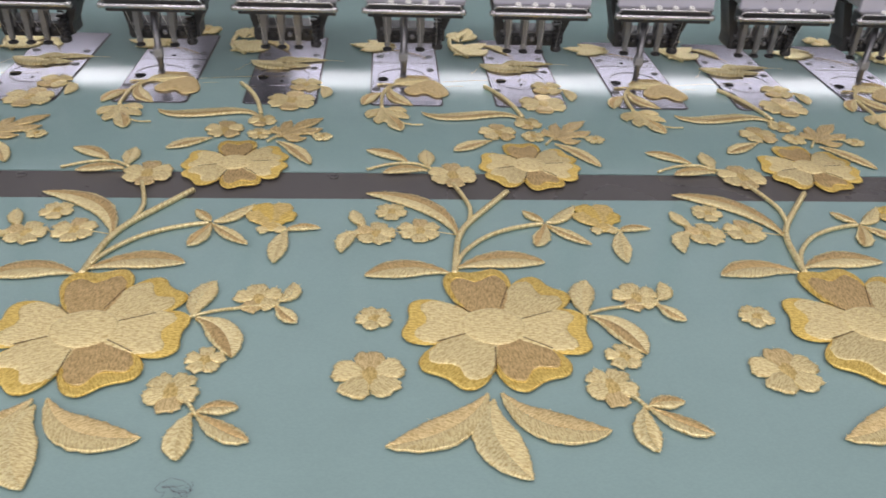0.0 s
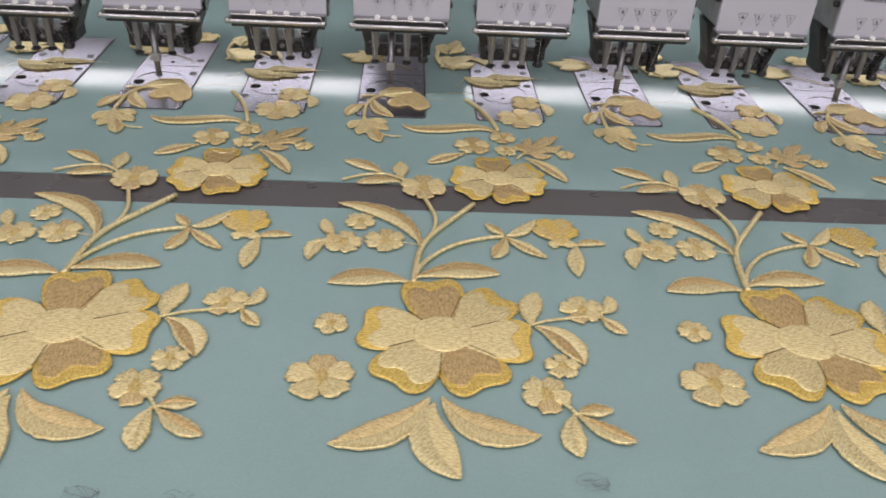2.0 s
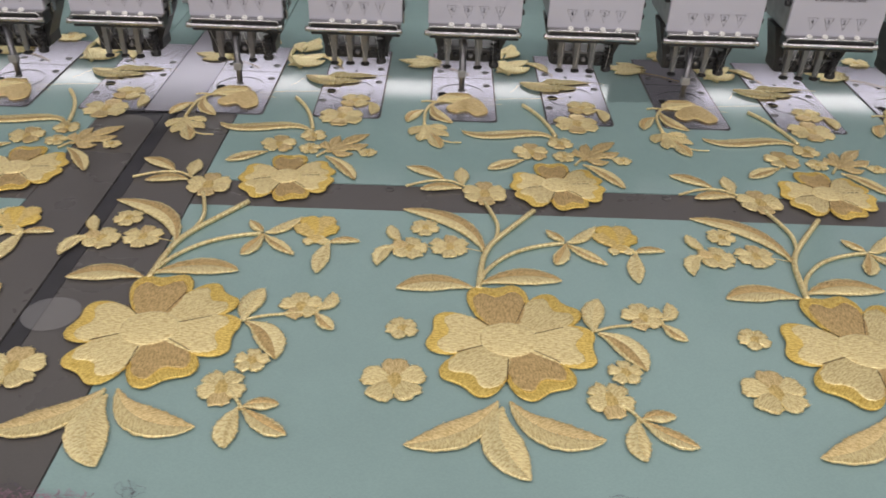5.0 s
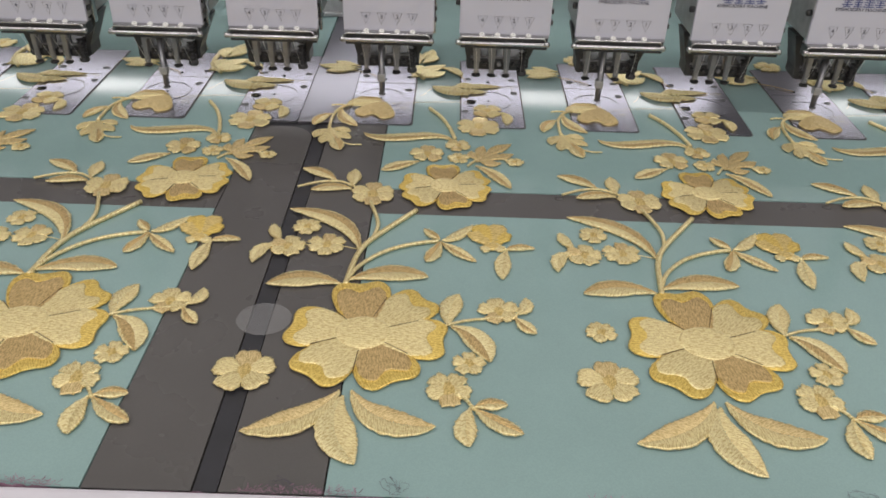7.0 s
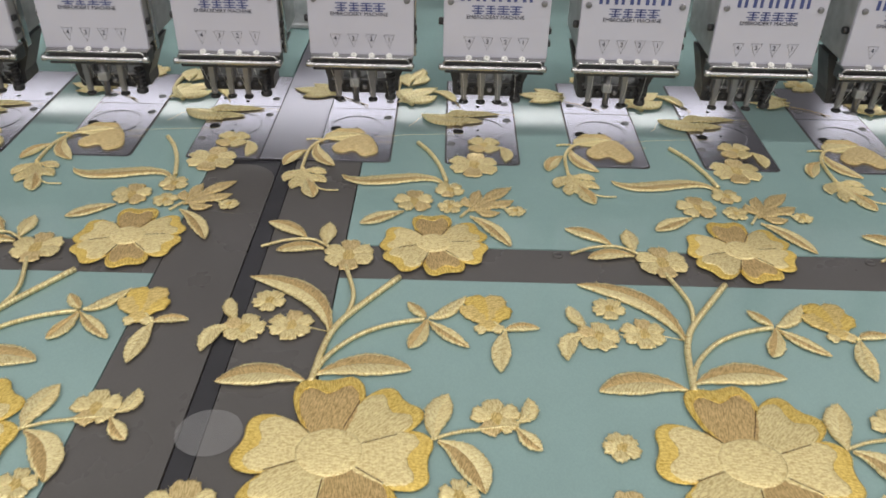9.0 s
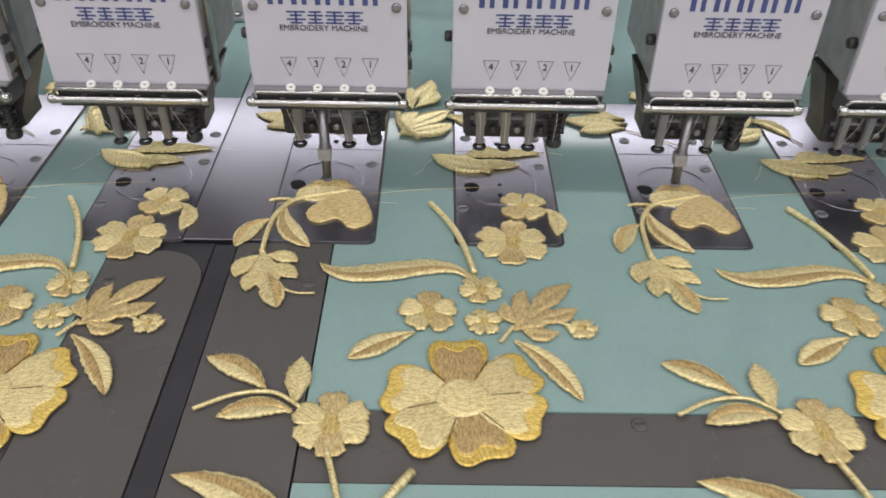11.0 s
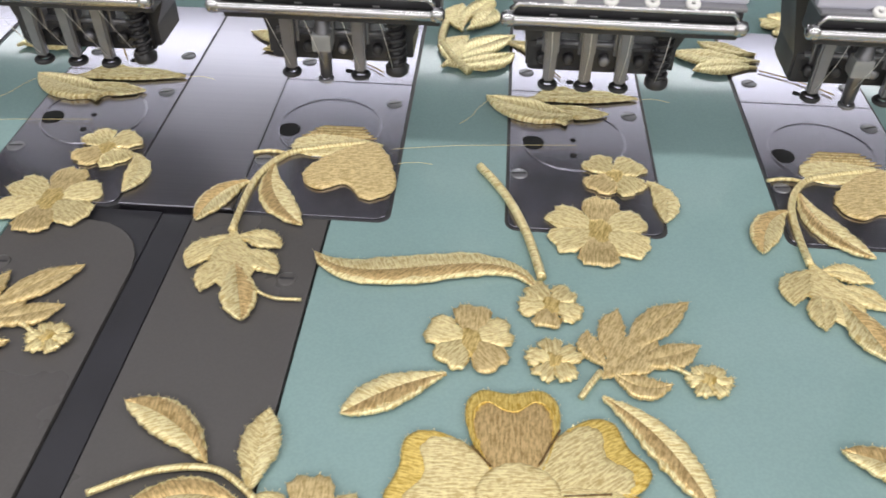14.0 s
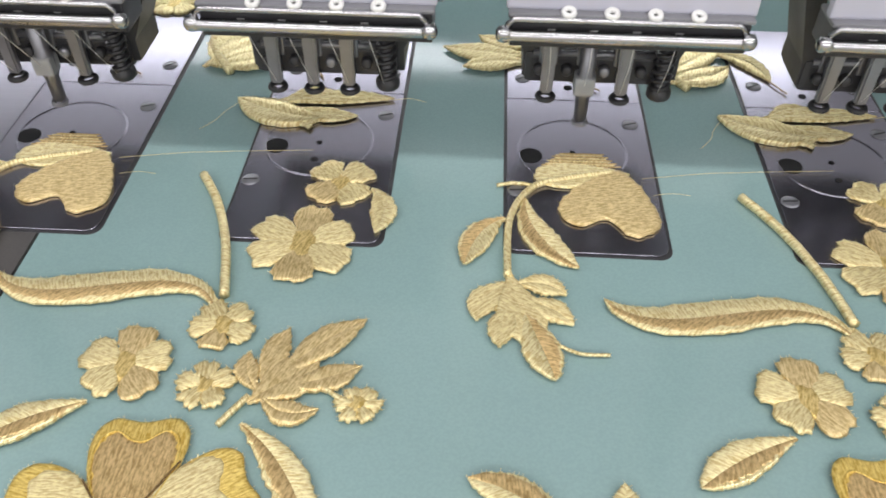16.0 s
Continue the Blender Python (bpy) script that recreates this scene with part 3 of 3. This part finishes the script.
        o, c = spoon_outline((x, y), a, length, half, 30, 0.08, 0.4, 0.6)
        part("petal", pad("petal", o, c, rng.uniform(1.5, 1.9), mat, 25, 1.2), fl)


def spine_at(a, via, b, s):
    """A bent spine through three points, or four where via is a pair of points."""
    if isinstance(via[0], tuple):
        p = (a, via[0], via[1], b)
        def f(u, i):
            return (p[0][i] * -4.5 * (u - 1 / 3) * (u - 2 / 3) * (u - 1) + p[1][i] * 13.5 * u * (u - 2 / 3) * (u - 1)
                    - p[2][i] * 13.5 * u * (u - 1 / 3) * (u - 1) + p[3][i] * 4.5 * u * (u - 1 / 3) * (u - 2 / 3))
    else:
        c = tuple(2 * v - 0.5 * (p + q) for p, v, q in zip(a, via, b))
        def f(u, i):
            return (1 - u) ** 2 * a[i] + 2 * u * (1 - u) * c[i] + u * u * b[i]
    gx, gy = f(s + 0.01, 0) - f(s - 0.01, 0), f(s + 0.01, 1) - f(s - 0.01, 1)
    d = math.hypot(gx, gy) or 1
    return f(s, 0), f(s, 1), gx / d, gy / d


def leaf_half(name, a, via, b, half, side, material, height, share=1.0, full=0.78):
    rows, cols = 34, ((0.0, 0.72), (0.25, 0.98), (0.62, 1.0), (0.90, 0.86), (1.0, 0.55), (1.0, 0.0))
    verts, faces = [], []
    for i in range(rows):
        s = i / (rows - 1)
        x, y, dx, dy = spine_at(a, via, b, s)
        w = half * share * (0.05 * (1 - s) + max(0.0, math.sin(math.pi * s ** 1.28)) ** full) + 0.2
        w += ragged(i, 0.75) * (0 < i < rows - 1)
        HAIRS.append((x - side * dy * w, y + side * dx * w, 0.5 * dx - 0.85 * side * dy, 0.5 * dy + 0.85 * side * dx, height * 0.4))
        for f, z in cols:
            verts.append(((x - side * dy * w * f) * MM, (y + side * dx * w * f) * MM, height * z * MM * (0.45 + 0.55 * math.sin(math.pi * min(1, 0.1 + s * 0.85)))))
    m = len(cols)
    for i in range(rows - 1):
        for j in range(m - 1):
            q = (i * m + j, (i + 1) * m + j, (i + 1) * m + j + 1, i * m + j + 1)
            faces.append(q if side < 0 else q[::-1])
    heading = math.atan2(b[1] - a[1], b[0] - a[0]) + side * radians(55)
    return mesh_of(name, verts, faces, material, True, (math.cos(heading), math.sin(heading), 0))


def leaf(root, a, via, b, half, left=None, right=None, height=1.9, label="two-tone embroidered leaf"):
    """A leaf in cream satin with a darker half laid over it inside its light edge."""
    if via is None:
        via = ((a[0] + b[0]) / 2, (a[1] + b[1]) / 2)
    left, right = left or CREAM, right or TAN_SHADED
    dark_left = left is TAN_SHADED
    under = PALE if left is TAN_SHADED or right is TAN_SHADED else left
    one = part("leaf", leaf_half("leaf", a, via, b, half, 1, under, height), root, label)
    part("leaf_half", leaf_half("leaf_half", a, via, b, half, -1, under if (dark_left or right is TAN_SHADED) else right, height * 0.95), one)
    # darker half: brown thread, with the dimmer sheen of its stitches painted in
    if TAN_SHADED in (left, right):
        part("tan_half", leaf_half("tan_half", a, via, b, half, 1 if dark_left else -1, TAN_SHADED, height * 1.10, 0.84), one)
    return one


def lobe_mesh(a, b, half, bend, material, height, run=None):
    """Both halves of one lobe in a single mesh."""
    via = ((a[0] + b[0]) / 2 - (b[1] - a[1]) * bend, (a[1] + b[1]) / 2 + (b[0] - a[0]) * bend)
    one, two = (leaf_half("lobe", a, via, b, half, side, material, height, 1.0, 1.05) for side in (1, -1))
    n = len(one.vertices)
    verts = [tuple(v.co) for v in one.vertices] + [tuple(v.co) for v in two.vertices]
    faces = [tuple(p.vertices) for p in one.polygons] + [tuple(i + n for i in p.vertices) for p in two.polygons]
    d = math.atan2(b[1] - a[1], b[0] - a[0]) + radians(50)
    if run is not None:
        d = radians(run)
    return mesh_of("lobe", verts, faces, material, True, (math.cos(d), math.sin(d), 0))


def compound(root, lobes, material, height=1.6, label="lobed embroidered leaf", runs=(), lift=0.0):
    """A lobed leaf: a main blade with side lobes that overlap it."""
    blade = None
    for k, (a, b, half, bend) in enumerate(lobes):
        me = lobe_mesh(a, b, half, bend, material, height * (1 + 0.06 * (k % 3)), runs[k % len(runs)] if runs else None)
        if blade is None:
            blade = part("leaf", me, root, label, pose(0, 0, lift))
        else:
            part("lobe", me, blade)
    return blade


def stem(root, pts, r=1.4, material=None, z=0.7):
    path = []
    for i in range(len(pts) - 1):
        p0, p1, p2, p3 = pts[max(i - 1, 0)], pts[i], pts[i + 1], pts[min(i + 2, len(pts) - 1)]
        for k in range(6):
            s = k / 6
            path.append(tuple(0.5 * (2 * p1[j] + (p2[j] - p0[j]) * s + (2 * p0[j] - 5 * p1[j] + 4 * p2[j] - p3[j]) * s * s + (3 * p1[j] - p0[j] - 3 * p2[j] + p3[j]) * s ** 3) for j in (0, 1)))
    path.append(pts[-1])
    me = tube("stem", [(x * MM, y * MM, z * MM + ragged(k, 0.0002)) for k, (x, y) in enumerate(path)], r * MM, material or PALE, 7)
    d = math.atan2(pts[-1][1] - pts[0][1], pts[-1][0] - pts[0][0]) + radians(65)
    layer = me.attributes.new("stitch", "FLOAT_VECTOR", "POINT")
    layer.data.foreach_set("vector", np.tile(np.array((math.cos(d), math.sin(d), 0), dtype=np.float32), len(me.vertices)))
    return part("stem", me, root, "corded embroidered stem" if z < 1 else "dark cord painted as the shade between two petals")


def large_flower(root, cx, cy, spec, core_r, height, label):
    """spec: angle, length, half width, thread, stitch direction of each petal."""
    core = [(cx + core_r * math.cos(2 * math.pi * k / 36), cy + core_r * 0.92 * math.sin(2 * math.pi * k / 36)) for k in range(36)]
    fl = part("flower", pad("flower", core, (cx, cy), height + 0.75, CREAM, 3, 0.5, 2.4), root, label)
    for i, (a, length, half, mat, st) in enumerate(spec):
        petal(fl, (cx, cy), a, length, half, mat, height - 0.30 * (i % 2), 0.13, GOLD, st, "petal", 60, 0.40)
        # dark cord stands in for the shade in the crease towards the next petal
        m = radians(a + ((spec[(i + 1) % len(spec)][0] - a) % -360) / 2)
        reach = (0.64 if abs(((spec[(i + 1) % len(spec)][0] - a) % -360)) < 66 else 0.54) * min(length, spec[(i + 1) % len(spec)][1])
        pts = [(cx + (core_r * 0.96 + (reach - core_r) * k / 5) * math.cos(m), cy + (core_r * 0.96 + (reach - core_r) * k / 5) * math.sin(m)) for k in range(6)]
        stem(fl, pts, 0.40, CREASE_SHADE, height - 0.25).name = "crease"
    return fl


def motif(root):
    # lower bloom with its three leaves
    large_flower(root, 88, -89, ((97, 71, 28, TAN_SHADED, 80), (46, 71, 25, CREAM, 45), (-4, 67, 28, CREAM, 2), (-62, 64, 28, TAN_SHADED, 100),
                                 (-126, 65, 27, CREAM, 35), (170, 62, 28.5, CREAM, 0)), 21, 2.7, "large embroidered flower with cream and tan petals edged in gold")
    leaf(root, (78, -148), (57, -174), (20, -187), 10.5, CREAM, BISCUIT_SHADED)
    leaf(root, (81, -153), (79, -182), (95, -211), 12.5, CREAM, PALE)
    leaf(root, (86, -148), (108, -173), (143, -178), 11, BISCUIT_SHADED, CREAM)
    # loose small flowers round it
    small_flower(root, 11, -131, 22, 5, 90, (0,), label="five-petalled cream embroidered flower")
    small_flower(root, 13, -78, 12, 5, 40, label="lone cream embroidered flower")
    small_flower(root, 151, -143, 17, 5, 60, (3,))
    stem(root, ((157, -147), (163, -154), (168, -162)), 1.3)
    leaf(root, (166, -160), (162, -178), (165, -194), 7, CREAM, PALE)
    leaf(root, (168, -160), (178, -157), (190, -157), 5, TAN_SHADED, CREAM)
    leaf(root, (168, -161), (183, -174), (199, -182), 6, TAN_SHADED, CREAM)
    stem(root, ((148, -76), (162, -70), (176, -67), (200, -63)), 1.2)
    leaf(root, (150, -76), (151, -56), (158, -37), 8, PALE, CREAM)
    leaf(root, (152, -77), (170, -90), (180, -115), 9.5, CREAM, TAN_SHADED)
    small_flower(root, 188, -56, 16, 5, 100, (2,))
    leaf(root, (201, -60), (209, -52), (209, -39), 5, PALE, CREAM)
    leaf(root, (200, -64), (207, -74), (215, -82), 5, CREAM, TAN_SHADED)
    small_flower(root, 165, -117, 12, 5, 20)
    # middle leaves and stems
    leaf(root, (64, -28), (35, -22), (6, -31), 10, CREAM, TAN_SHADED)
    leaf(root, (70, -22), (101, -11), (133, -15), 10, TAN_SHADED, CREAM)
    stem(root, ((68, -29), (71, 0), (75, 20), (85, 41), (119, 88)), 2.4)
    stem(root, ((84, 41), (86, 65), (76, 101)), 1.8)
    leaf(root, (74, 20), (52, 64), (5, 84), 9, CREAM, TAN_SHADED, 2.0, "arched two-tone embroidered leaf")
    stem(root, ((70, -18), (78, 0), (96, 20), (118, 32), (140, 38)), 1.8)
    leaf(root, (141, 40), (135, 47), (127, 57), 4, CREAM, TAN_SHADED)
    leaf(root, (142, 38), (137, 20), (130, 7), 6, CREAM, TAN_SHADED)
    leaf(root, (143, 36), (155, 24), (172, 9), 5, CREAM, TAN_SHADED)
    leaf(root, (143, 40), (155, 46), (170, 66), 5, PALE, CREAM)
    bud(root, 186, 33)
    stem(root, ((190, 36), (198, 27)), 1.2)
    leaf(root, (197, 27), (208, 32), (222, 31), 4, TAN_SHADED, CREAM)
    leaf(root, (198, 27), (194, 8), (193, -15), 6.5, CREAM, PALE)
    small_flower(root, 13, 24, 16, 5, 80, (1,))
    small_flower(root, 25, 56, 13, 5, 60)
    stem(root, ((28, 26), (50, 27), (72, 22)), 0.4)
    small_flower(root, 46, 28, 17, 6, 30, (1,))
    leaf(root, (4, 24), (-8, 18), (-11, -2), 6, CREAM, PALE)
    leaf(root, (6, 32), (-1, 44), (-4, 57), 5, CREAM, PALE)
    # upper sprig
    small_flower(root, 77, 117, 22, 6, 92, (0, 3), label="cream embroidered flower on a leafy sprig")
    leaf(root, (40, 139), (24, 154), (4, 162), 7, CREAM, TAN_SHADED)
    stem(root, ((5, 125), (24, 135), (44, 137), (60, 127)), 1.3)
    leaf(root, (56, 124), (38, 127), (18, 120), 6.5, CREAM, TAN_SHADED)
    leaf(root, (57, 130), (56, 146), (56, 163), 6.5, CREAM, PALE)
    # upper bloom
    large_flower(root, 144, 134, ((94, 49, 20.5, TAN_SHADED, 90), (32, 50, 19.5, CREAM, 40), (-18, 48, 20, CREAM, 0), (-73, 46, 20, TAN_SHADED, 100),
                                  (-138, 48, 20.5, CREAM, 40), (168, 47, 22, CREAM, 3)), 15, 2.3, "embroidered flower with cream and tan petals edged in gold")
    leaf(root, (174, 178), (193, 160), (207, 134), 6.5, CREAM, TAN_SHADED)
    leaf(root, (117, 184), (98, 175), (81, 163), 7, TAN_SHADED, CREAM)
    small_flower(root, 125, 202, 18, 5, 92, (0, 3))
    small_flower(root, 156, 223, 14, 5, 50, (3,))
    small_flower(root, 157, 194, 11, 5, 95)
    compound(root, (((174, 187), (197, 208), 9, 0.0), ((182, 198), (212, 229), 6.5, 0.04), ((184, 195), (213, 206), 5.5, -0.06), ((178, 194), (183, 223), 5, 0.05),
                    ((177, 192), (170, 210), 4.5, 0.12), ((178, 191), (200, 186), 5, -0.22)), BISCUIT_SHADED, 1.6, "lobed embroidered leaf with pointed tips", (66, 60, 72))
    stem(root, ((174, 190), (166, 177)), 1.3)
    stem(root, ((192, 194), (200, 195), (208, 190)), 1.0)
    small_flower(root, 214, 189, 9, 6, 0)
    leaf(root, (152, 229), ((126, 244), (88, 237)), (56, 246), 8, TAN_SHADED, CREAM, 1.7, "long curved two-tone embroidered leaf")
    stem(root, ((124, 314), (136, 294), (146, 268), (153, 238)), 2.1)
    # flowers and heart over the plates
    small_flower(root, 179, 271, 24, 6, 88, (0, 3), label="six-petalled cream embroidered flower")
    small_flower(root, 189, 313, 17, 4, 45, (2,))
    leaf(root, (204, 309), (211, 296), (209, 279), 5.5, PALE, CREAM)
    petal(root, (70, 331), -103, 49, 24, BISCUIT_SHADED, 1.7, 0.24, None, 15, "heart_petal", 56, 0.72)["label"] = "heart-shaped tan embroidered petal"
    petal(root, (76, 327), 184, 47, 10, PALE, 1.2, 0.0, None, 2, "open_petal", 36, 0.7)["label"] = "unfinished petal of pale horizontal stitches"
    for k in range(9):
        w = 19 - 0.9 * k
        stem(root, ((52 - w + (k % 3), 332 + 1.15 * k), (52 + w - (k % 2) * 2, 332.4 + 1.15 * k)), 0.36, CREAM if k % 2 else TAN_SHADED)
    stem(root, ((66, 328), (44, 322), (28, 314), (18, 292), (17, 256)), 1.7)
    leaf(root, (16, 292), (5, 281), (-1, 262), 6.5, CREAM, TAN_SHADED)
    leaf(root, (25, 306), (30, 283), (47, 263), 7, PALE, TAN_SHADED)
    compound(root, (((18, 259), (29, 218), 9.5, -0.04), ((19, 251), (41, 247), 5.5, 0.16), ((22, 243), (43, 231), 5.5, 0.10),
                    ((18, 253), (5, 231), 6, -0.14), ((21, 242), (14, 218), 5.5, -0.08)), CREAM, 1.6, "lobed cream embroidered leaf", (150, 155, 150, 40, 48))
    leaf(root, (24, 236), None, (35, 204), 7, TAN_SHADED, TAN_SHADED, 2.1, "tan tip of a lobed leaf")
    stem(root, ((34, 222), (44, 217), (56, 217)), 0.8)
    leaf(root, (172, 362), (150, 365), (125, 378), 10, PALE, CREAM, 3.4)
    compound(root, (((140, 374), (207, 383), 5.5, 0.05), ((152, 371), (190, 366), 5.5, -0.06), ((152, 371), (167, 353), 5, 0.10), ((150, 378), (174, 388), 4, 0.10)),
             PALE, 1.8, "ragged lobed embroidered leaf standing off the plate", (4, 175, 30), 0.0005)
    stem(root, ((127, 376), (121, 366), (118, 358), (112, 350)), 0.13, PALE)
    stem(root, ((203, 380), (214, 384), (224, 381)), 0.13, PALE)
    stem(root, ((80, 324), (118, 331), (172, 336)), 0.12, PALE)
    stem(root, ((84, 312), (92, 314), (101, 313)), 0.12, PALE)
    stem(root, ((28, 316), (20, 317), (12, 315)), 1.0, PALE)
    # sprigs behind the heads
    compound(root, (((98, 408), (140, 450), 10, 0.05), ((100, 410), (140, 428), 9, -0.10), ((102, 414), (112, 446), 9, 0.12)), PALE, 1.9, "lobed cream embroidered leaf")
    compound(root, (((108, 452), (106, 490), 9, 0.10), ((110, 454), (126, 486), 8, -0.08)), PALE, 1.9, "pale lobed embroidered leaf")
    leaf(root, (133, 440), (150, 434), (160, 414), 6, PALE, CREAM)
    compound(root, (((33, 432), (-20, 439), 9, 0.04), ((30, 424), (-8, 418), 8, -0.08), ((32, 440), (0, 453), 7, 0.08)), PALE, 1.9, "feathery pale embroidered leaf")
    stem(root, ((30, 421), (48, 412), (66, 398)), 0.4, TAN_SHADED)
    stem(root, ((97, 462), (96, 440), (101, 424), (114, 404)), 2.6)
    stem(root, ((134, 444), (150, 428), (166, 402)), 0.4, TAN_SHADED)
    leaf(root, (100, 470), (116, 482), (122, 505), 8, PALE, CREAM)
    small_flower(root, 60, 480, 18, 5, 30)


def stray_fibres():
    """Short fibres that stand out round the stitched shapes."""
    r = random.Random(11)
    verts, faces = [], []
    for x, y, dx, dy, z in HAIRS:
        if math.hypot(x - 13, y + 78) < 18:
            continue
        for k in range(2):
            if r.random() < 0.60:
                continue
            a = r.uniform(-0.7, 0.7)
            ex, ey = dx * math.cos(a) - dy * math.sin(a), dx * math.sin(a) + dy * math.cos(a)
            n, w, up = r.uniform(0.3, 1.0), 0.11, z + r.uniform(0.0, 0.9)
            b = len(verts)
            verts += [((x - 0.3 * ex - w * ey) * MM, (y - 0.3 * ey + w * ex) * MM, z * MM), ((x - 0.3 * ex + w * ey) * MM, (y - 0.3 * ey - w * ex) * MM, z * MM),
                      ((x + n * ex + 0.05 * ey) * MM, (y + n * ey - 0.05 * ex) * MM, up * MM), ((x + n * ex - 0.05 * ey) * MM, (y + n * ey + 0.05 * ex) * MM, up * MM)]
            faces.append((b, b + 1, b + 2, b + 3))
    return mesh_of("fuzz", verts, faces, PALE, False, (1.0, 0.0, 0.0))


fabric = thing("embroidered_net", pose(0, 0, T + LIFT), "sheer net embroidered with repeating gold and cream flowers", "embroidered fabric")
first = thing("motif_seed", pose(0, 0, 0), "x", "x")
motif(first)
tagged(part("fuzz", stray_fibres(), first, "fine pale fibres round the stitching"), kind="stuff")
for child in list(first.children):
    child.parent = fabric
bpy.data.objects.remove(first)
seed = list(fabric.children)
bare = next(o for o in seed if o.get("label") == "lone cream embroidered flower")


def copy_part(ob, parent, shift):
    o = ob.copy()
    scene.collection.objects.link(o)
    o.parent = parent
    if shift:
        o.location = (ob.location.x + shift, ob.location.y, ob.location.z)
    for c in ob.children:
        copy_part(c, o, 0.0)


for i in range(-6, 4):
    if i == 0:
        continue
    for ob in seed:
        if not (i == -3 and ob is bare):
            copy_part(ob, fabric, i * REPEAT)
part("bare_patch", slab("bare_patch", [(-0.7373 + 0.0205 * math.cos(radians(15 * k)), -0.0735 + 0.0190 * math.sin(radians(15 * k))) for k in range(24)], -0.0008, -0.0004, PATCH, 0.0001), fabric, "sheer pale oval patch without stitches")


def fringe():
    """Frayed purple selvage along the front edge of the net."""
    r = random.Random(3)
    verts, faces = [], []
    n = 900
    for k in range(n):
        x = -1.5 + 2.6 * k / n
        y = -0.2350 + 0.003 * noise.noise((x * 9, 0, 0)) + r.uniform(-0.001, 0.001)
        w = 0.0001 + 0.0036 * max(0.0, noise.noise((x * 9, 3, 0)))
        h = -0.0010 + 0.0075 * max(0.0, noise.noise((x * 11, 3, 0)))
        verts += [(x, y - w, -0.0012), (x, y, h), (x, y + w, -0.0012)]
        if k:
            b = 3 * (k - 1)
            faces += [(b, b + 3, b + 4, b + 1), (b + 1, b + 4, b + 5, b + 2)]
    part("selvage", mesh_of("selvage", verts, faces, FRINGE), fabric, "frayed purple selvage")
    verts, faces = [], []
    for k in range(5200):
        x = r.uniform(-1.5, 1.1)
        thick = noise.noise((x * 11, 5, 0)) - 0.10
        if thick < 0:
            continue
        y, a, length = -0.2345 + r.uniform(-0.001, 0.004) * (0.4 + thick * 2), r.uniform(0, 6.28), r.uniform(0.002, 0.006)
        dx, dy, z = length * math.cos(a), length * math.sin(a) * 0.6, r.uniform(0.0, 0.003)
        b = len(verts)
        verts += [(x, y, z), (x + 0.0003, y + 0.0003, z), (x + dx + 0.0003, y + dy, z + 0.001), (x + dx, y + dy, z + 0.0013)]
        faces.append((b, b + 1, b + 2, b + 3))
    tagged(part("fuzz", mesh_of("fuzz", verts, faces, FRINGE), fabric, "fuzzy purple fibres"), kind="stuff")
    for x, y in ((-0.0835, -0.213), (-0.353, -0.2266), (-0.303, -0.229), (-0.6967, -0.2276), (-0.6290, -0.2270)):
        pts, a = [], r.uniform(0, 6)
        for k in range(60):
            a += r.uniform(-0.9, 1.1)
            pts.append((x + 0.006 * math.sin(k * 0.35) + 0.004 * math.cos(a), y + 0.004 * math.cos(k * 0.41) + 0.003 * math.sin(a), 0.0006 + 0.0015 * r.random()))
        part("loose_thread", tube("loose_thread", pts, 0.00010, FLUFF, 4), fabric, "tangled dark loose thread")


fringe()


def motions():
    net = [(0.0, 0.0283, 0.0057), (0.5, 0.0086, 0.0048), (1.0, 0.0251, 0.0074), (1.5, 0.0237, 0.0085), (2.0, 0.0262, 0.0056), (2.5, 0.0326, 0.0032),
           (3.0, 0.0193, -0.0013), (3.5, 0.0359, 0.0023), (4.0, 0.0162, -0.0026), (4.5, 0.0429, -0.0013), (5.0, 0.012, 0.0), (5.5, 0.038, 0.002), (6.0, 0.010, 0.001),
           (6.4, 0.034, 0.0), (6.8, 0.0132, -0.0007), (7.0, 0.0005, 0.0001), (7.5, 0.0427, 0.0076), (8.0, 0.0093, 0.0036), (8.5, 0.0342, -0.0020), (9.0, 0.0079, -0.0037),
           (9.5, 0.034, -0.002), (10.0, 0.011, 0.0), (10.5, 0.033, 0.002), (10.9, 0.014, 0.002), (11.3, 0.0393, 0.0026), (11.5, 0.0215, 0.0)]
    net += [(12.0, 0.0206, 0.0014), (12.5, 0.0115, -0.0004), (13.0, 0.0229, -0.0002), (13.5, 0.0166, 0.0002), (14.0, 0.0216, 0.0006), (14.5, 0.0177, -0.0008),
            (15.0, 0.0221, -0.0013), (15.5, 0.0178, -0.0017), (16.0, 0.0184, -0.0014)]
    walk(fabric, [(t, pose(x, y, T + LIFT)) for t, x, y in net])
    # height of the needle point at each half second; between them it beats
    low = {0: 0, 1: 10, 2: 5, 3: 0, 4: 4, 5: 10, 6: 15, 7: 25, 8: 20, 9: 5, 14: 2, 15: 12, 16: 4, 17: 20, 18: 27,
           23: 4, 24: 4, 25: 2, 26: 4, 27: 2, 28: 26, 29: 20, 30: 28, 31: 20, 32: 16}
    for h, bar in NEEDLES:
        rows = []
        for k in range(161):
            up = 14 - 13 * math.cos(2 * math.pi * k * 0.4)
            if k % 5 == 0:
                up = low.get(k // 5, up)
            rows.append((k / 10, pose(0.0680, 0.3415, -0.0015 + up * 0.001)))
        walk(bar, rows)


motions()
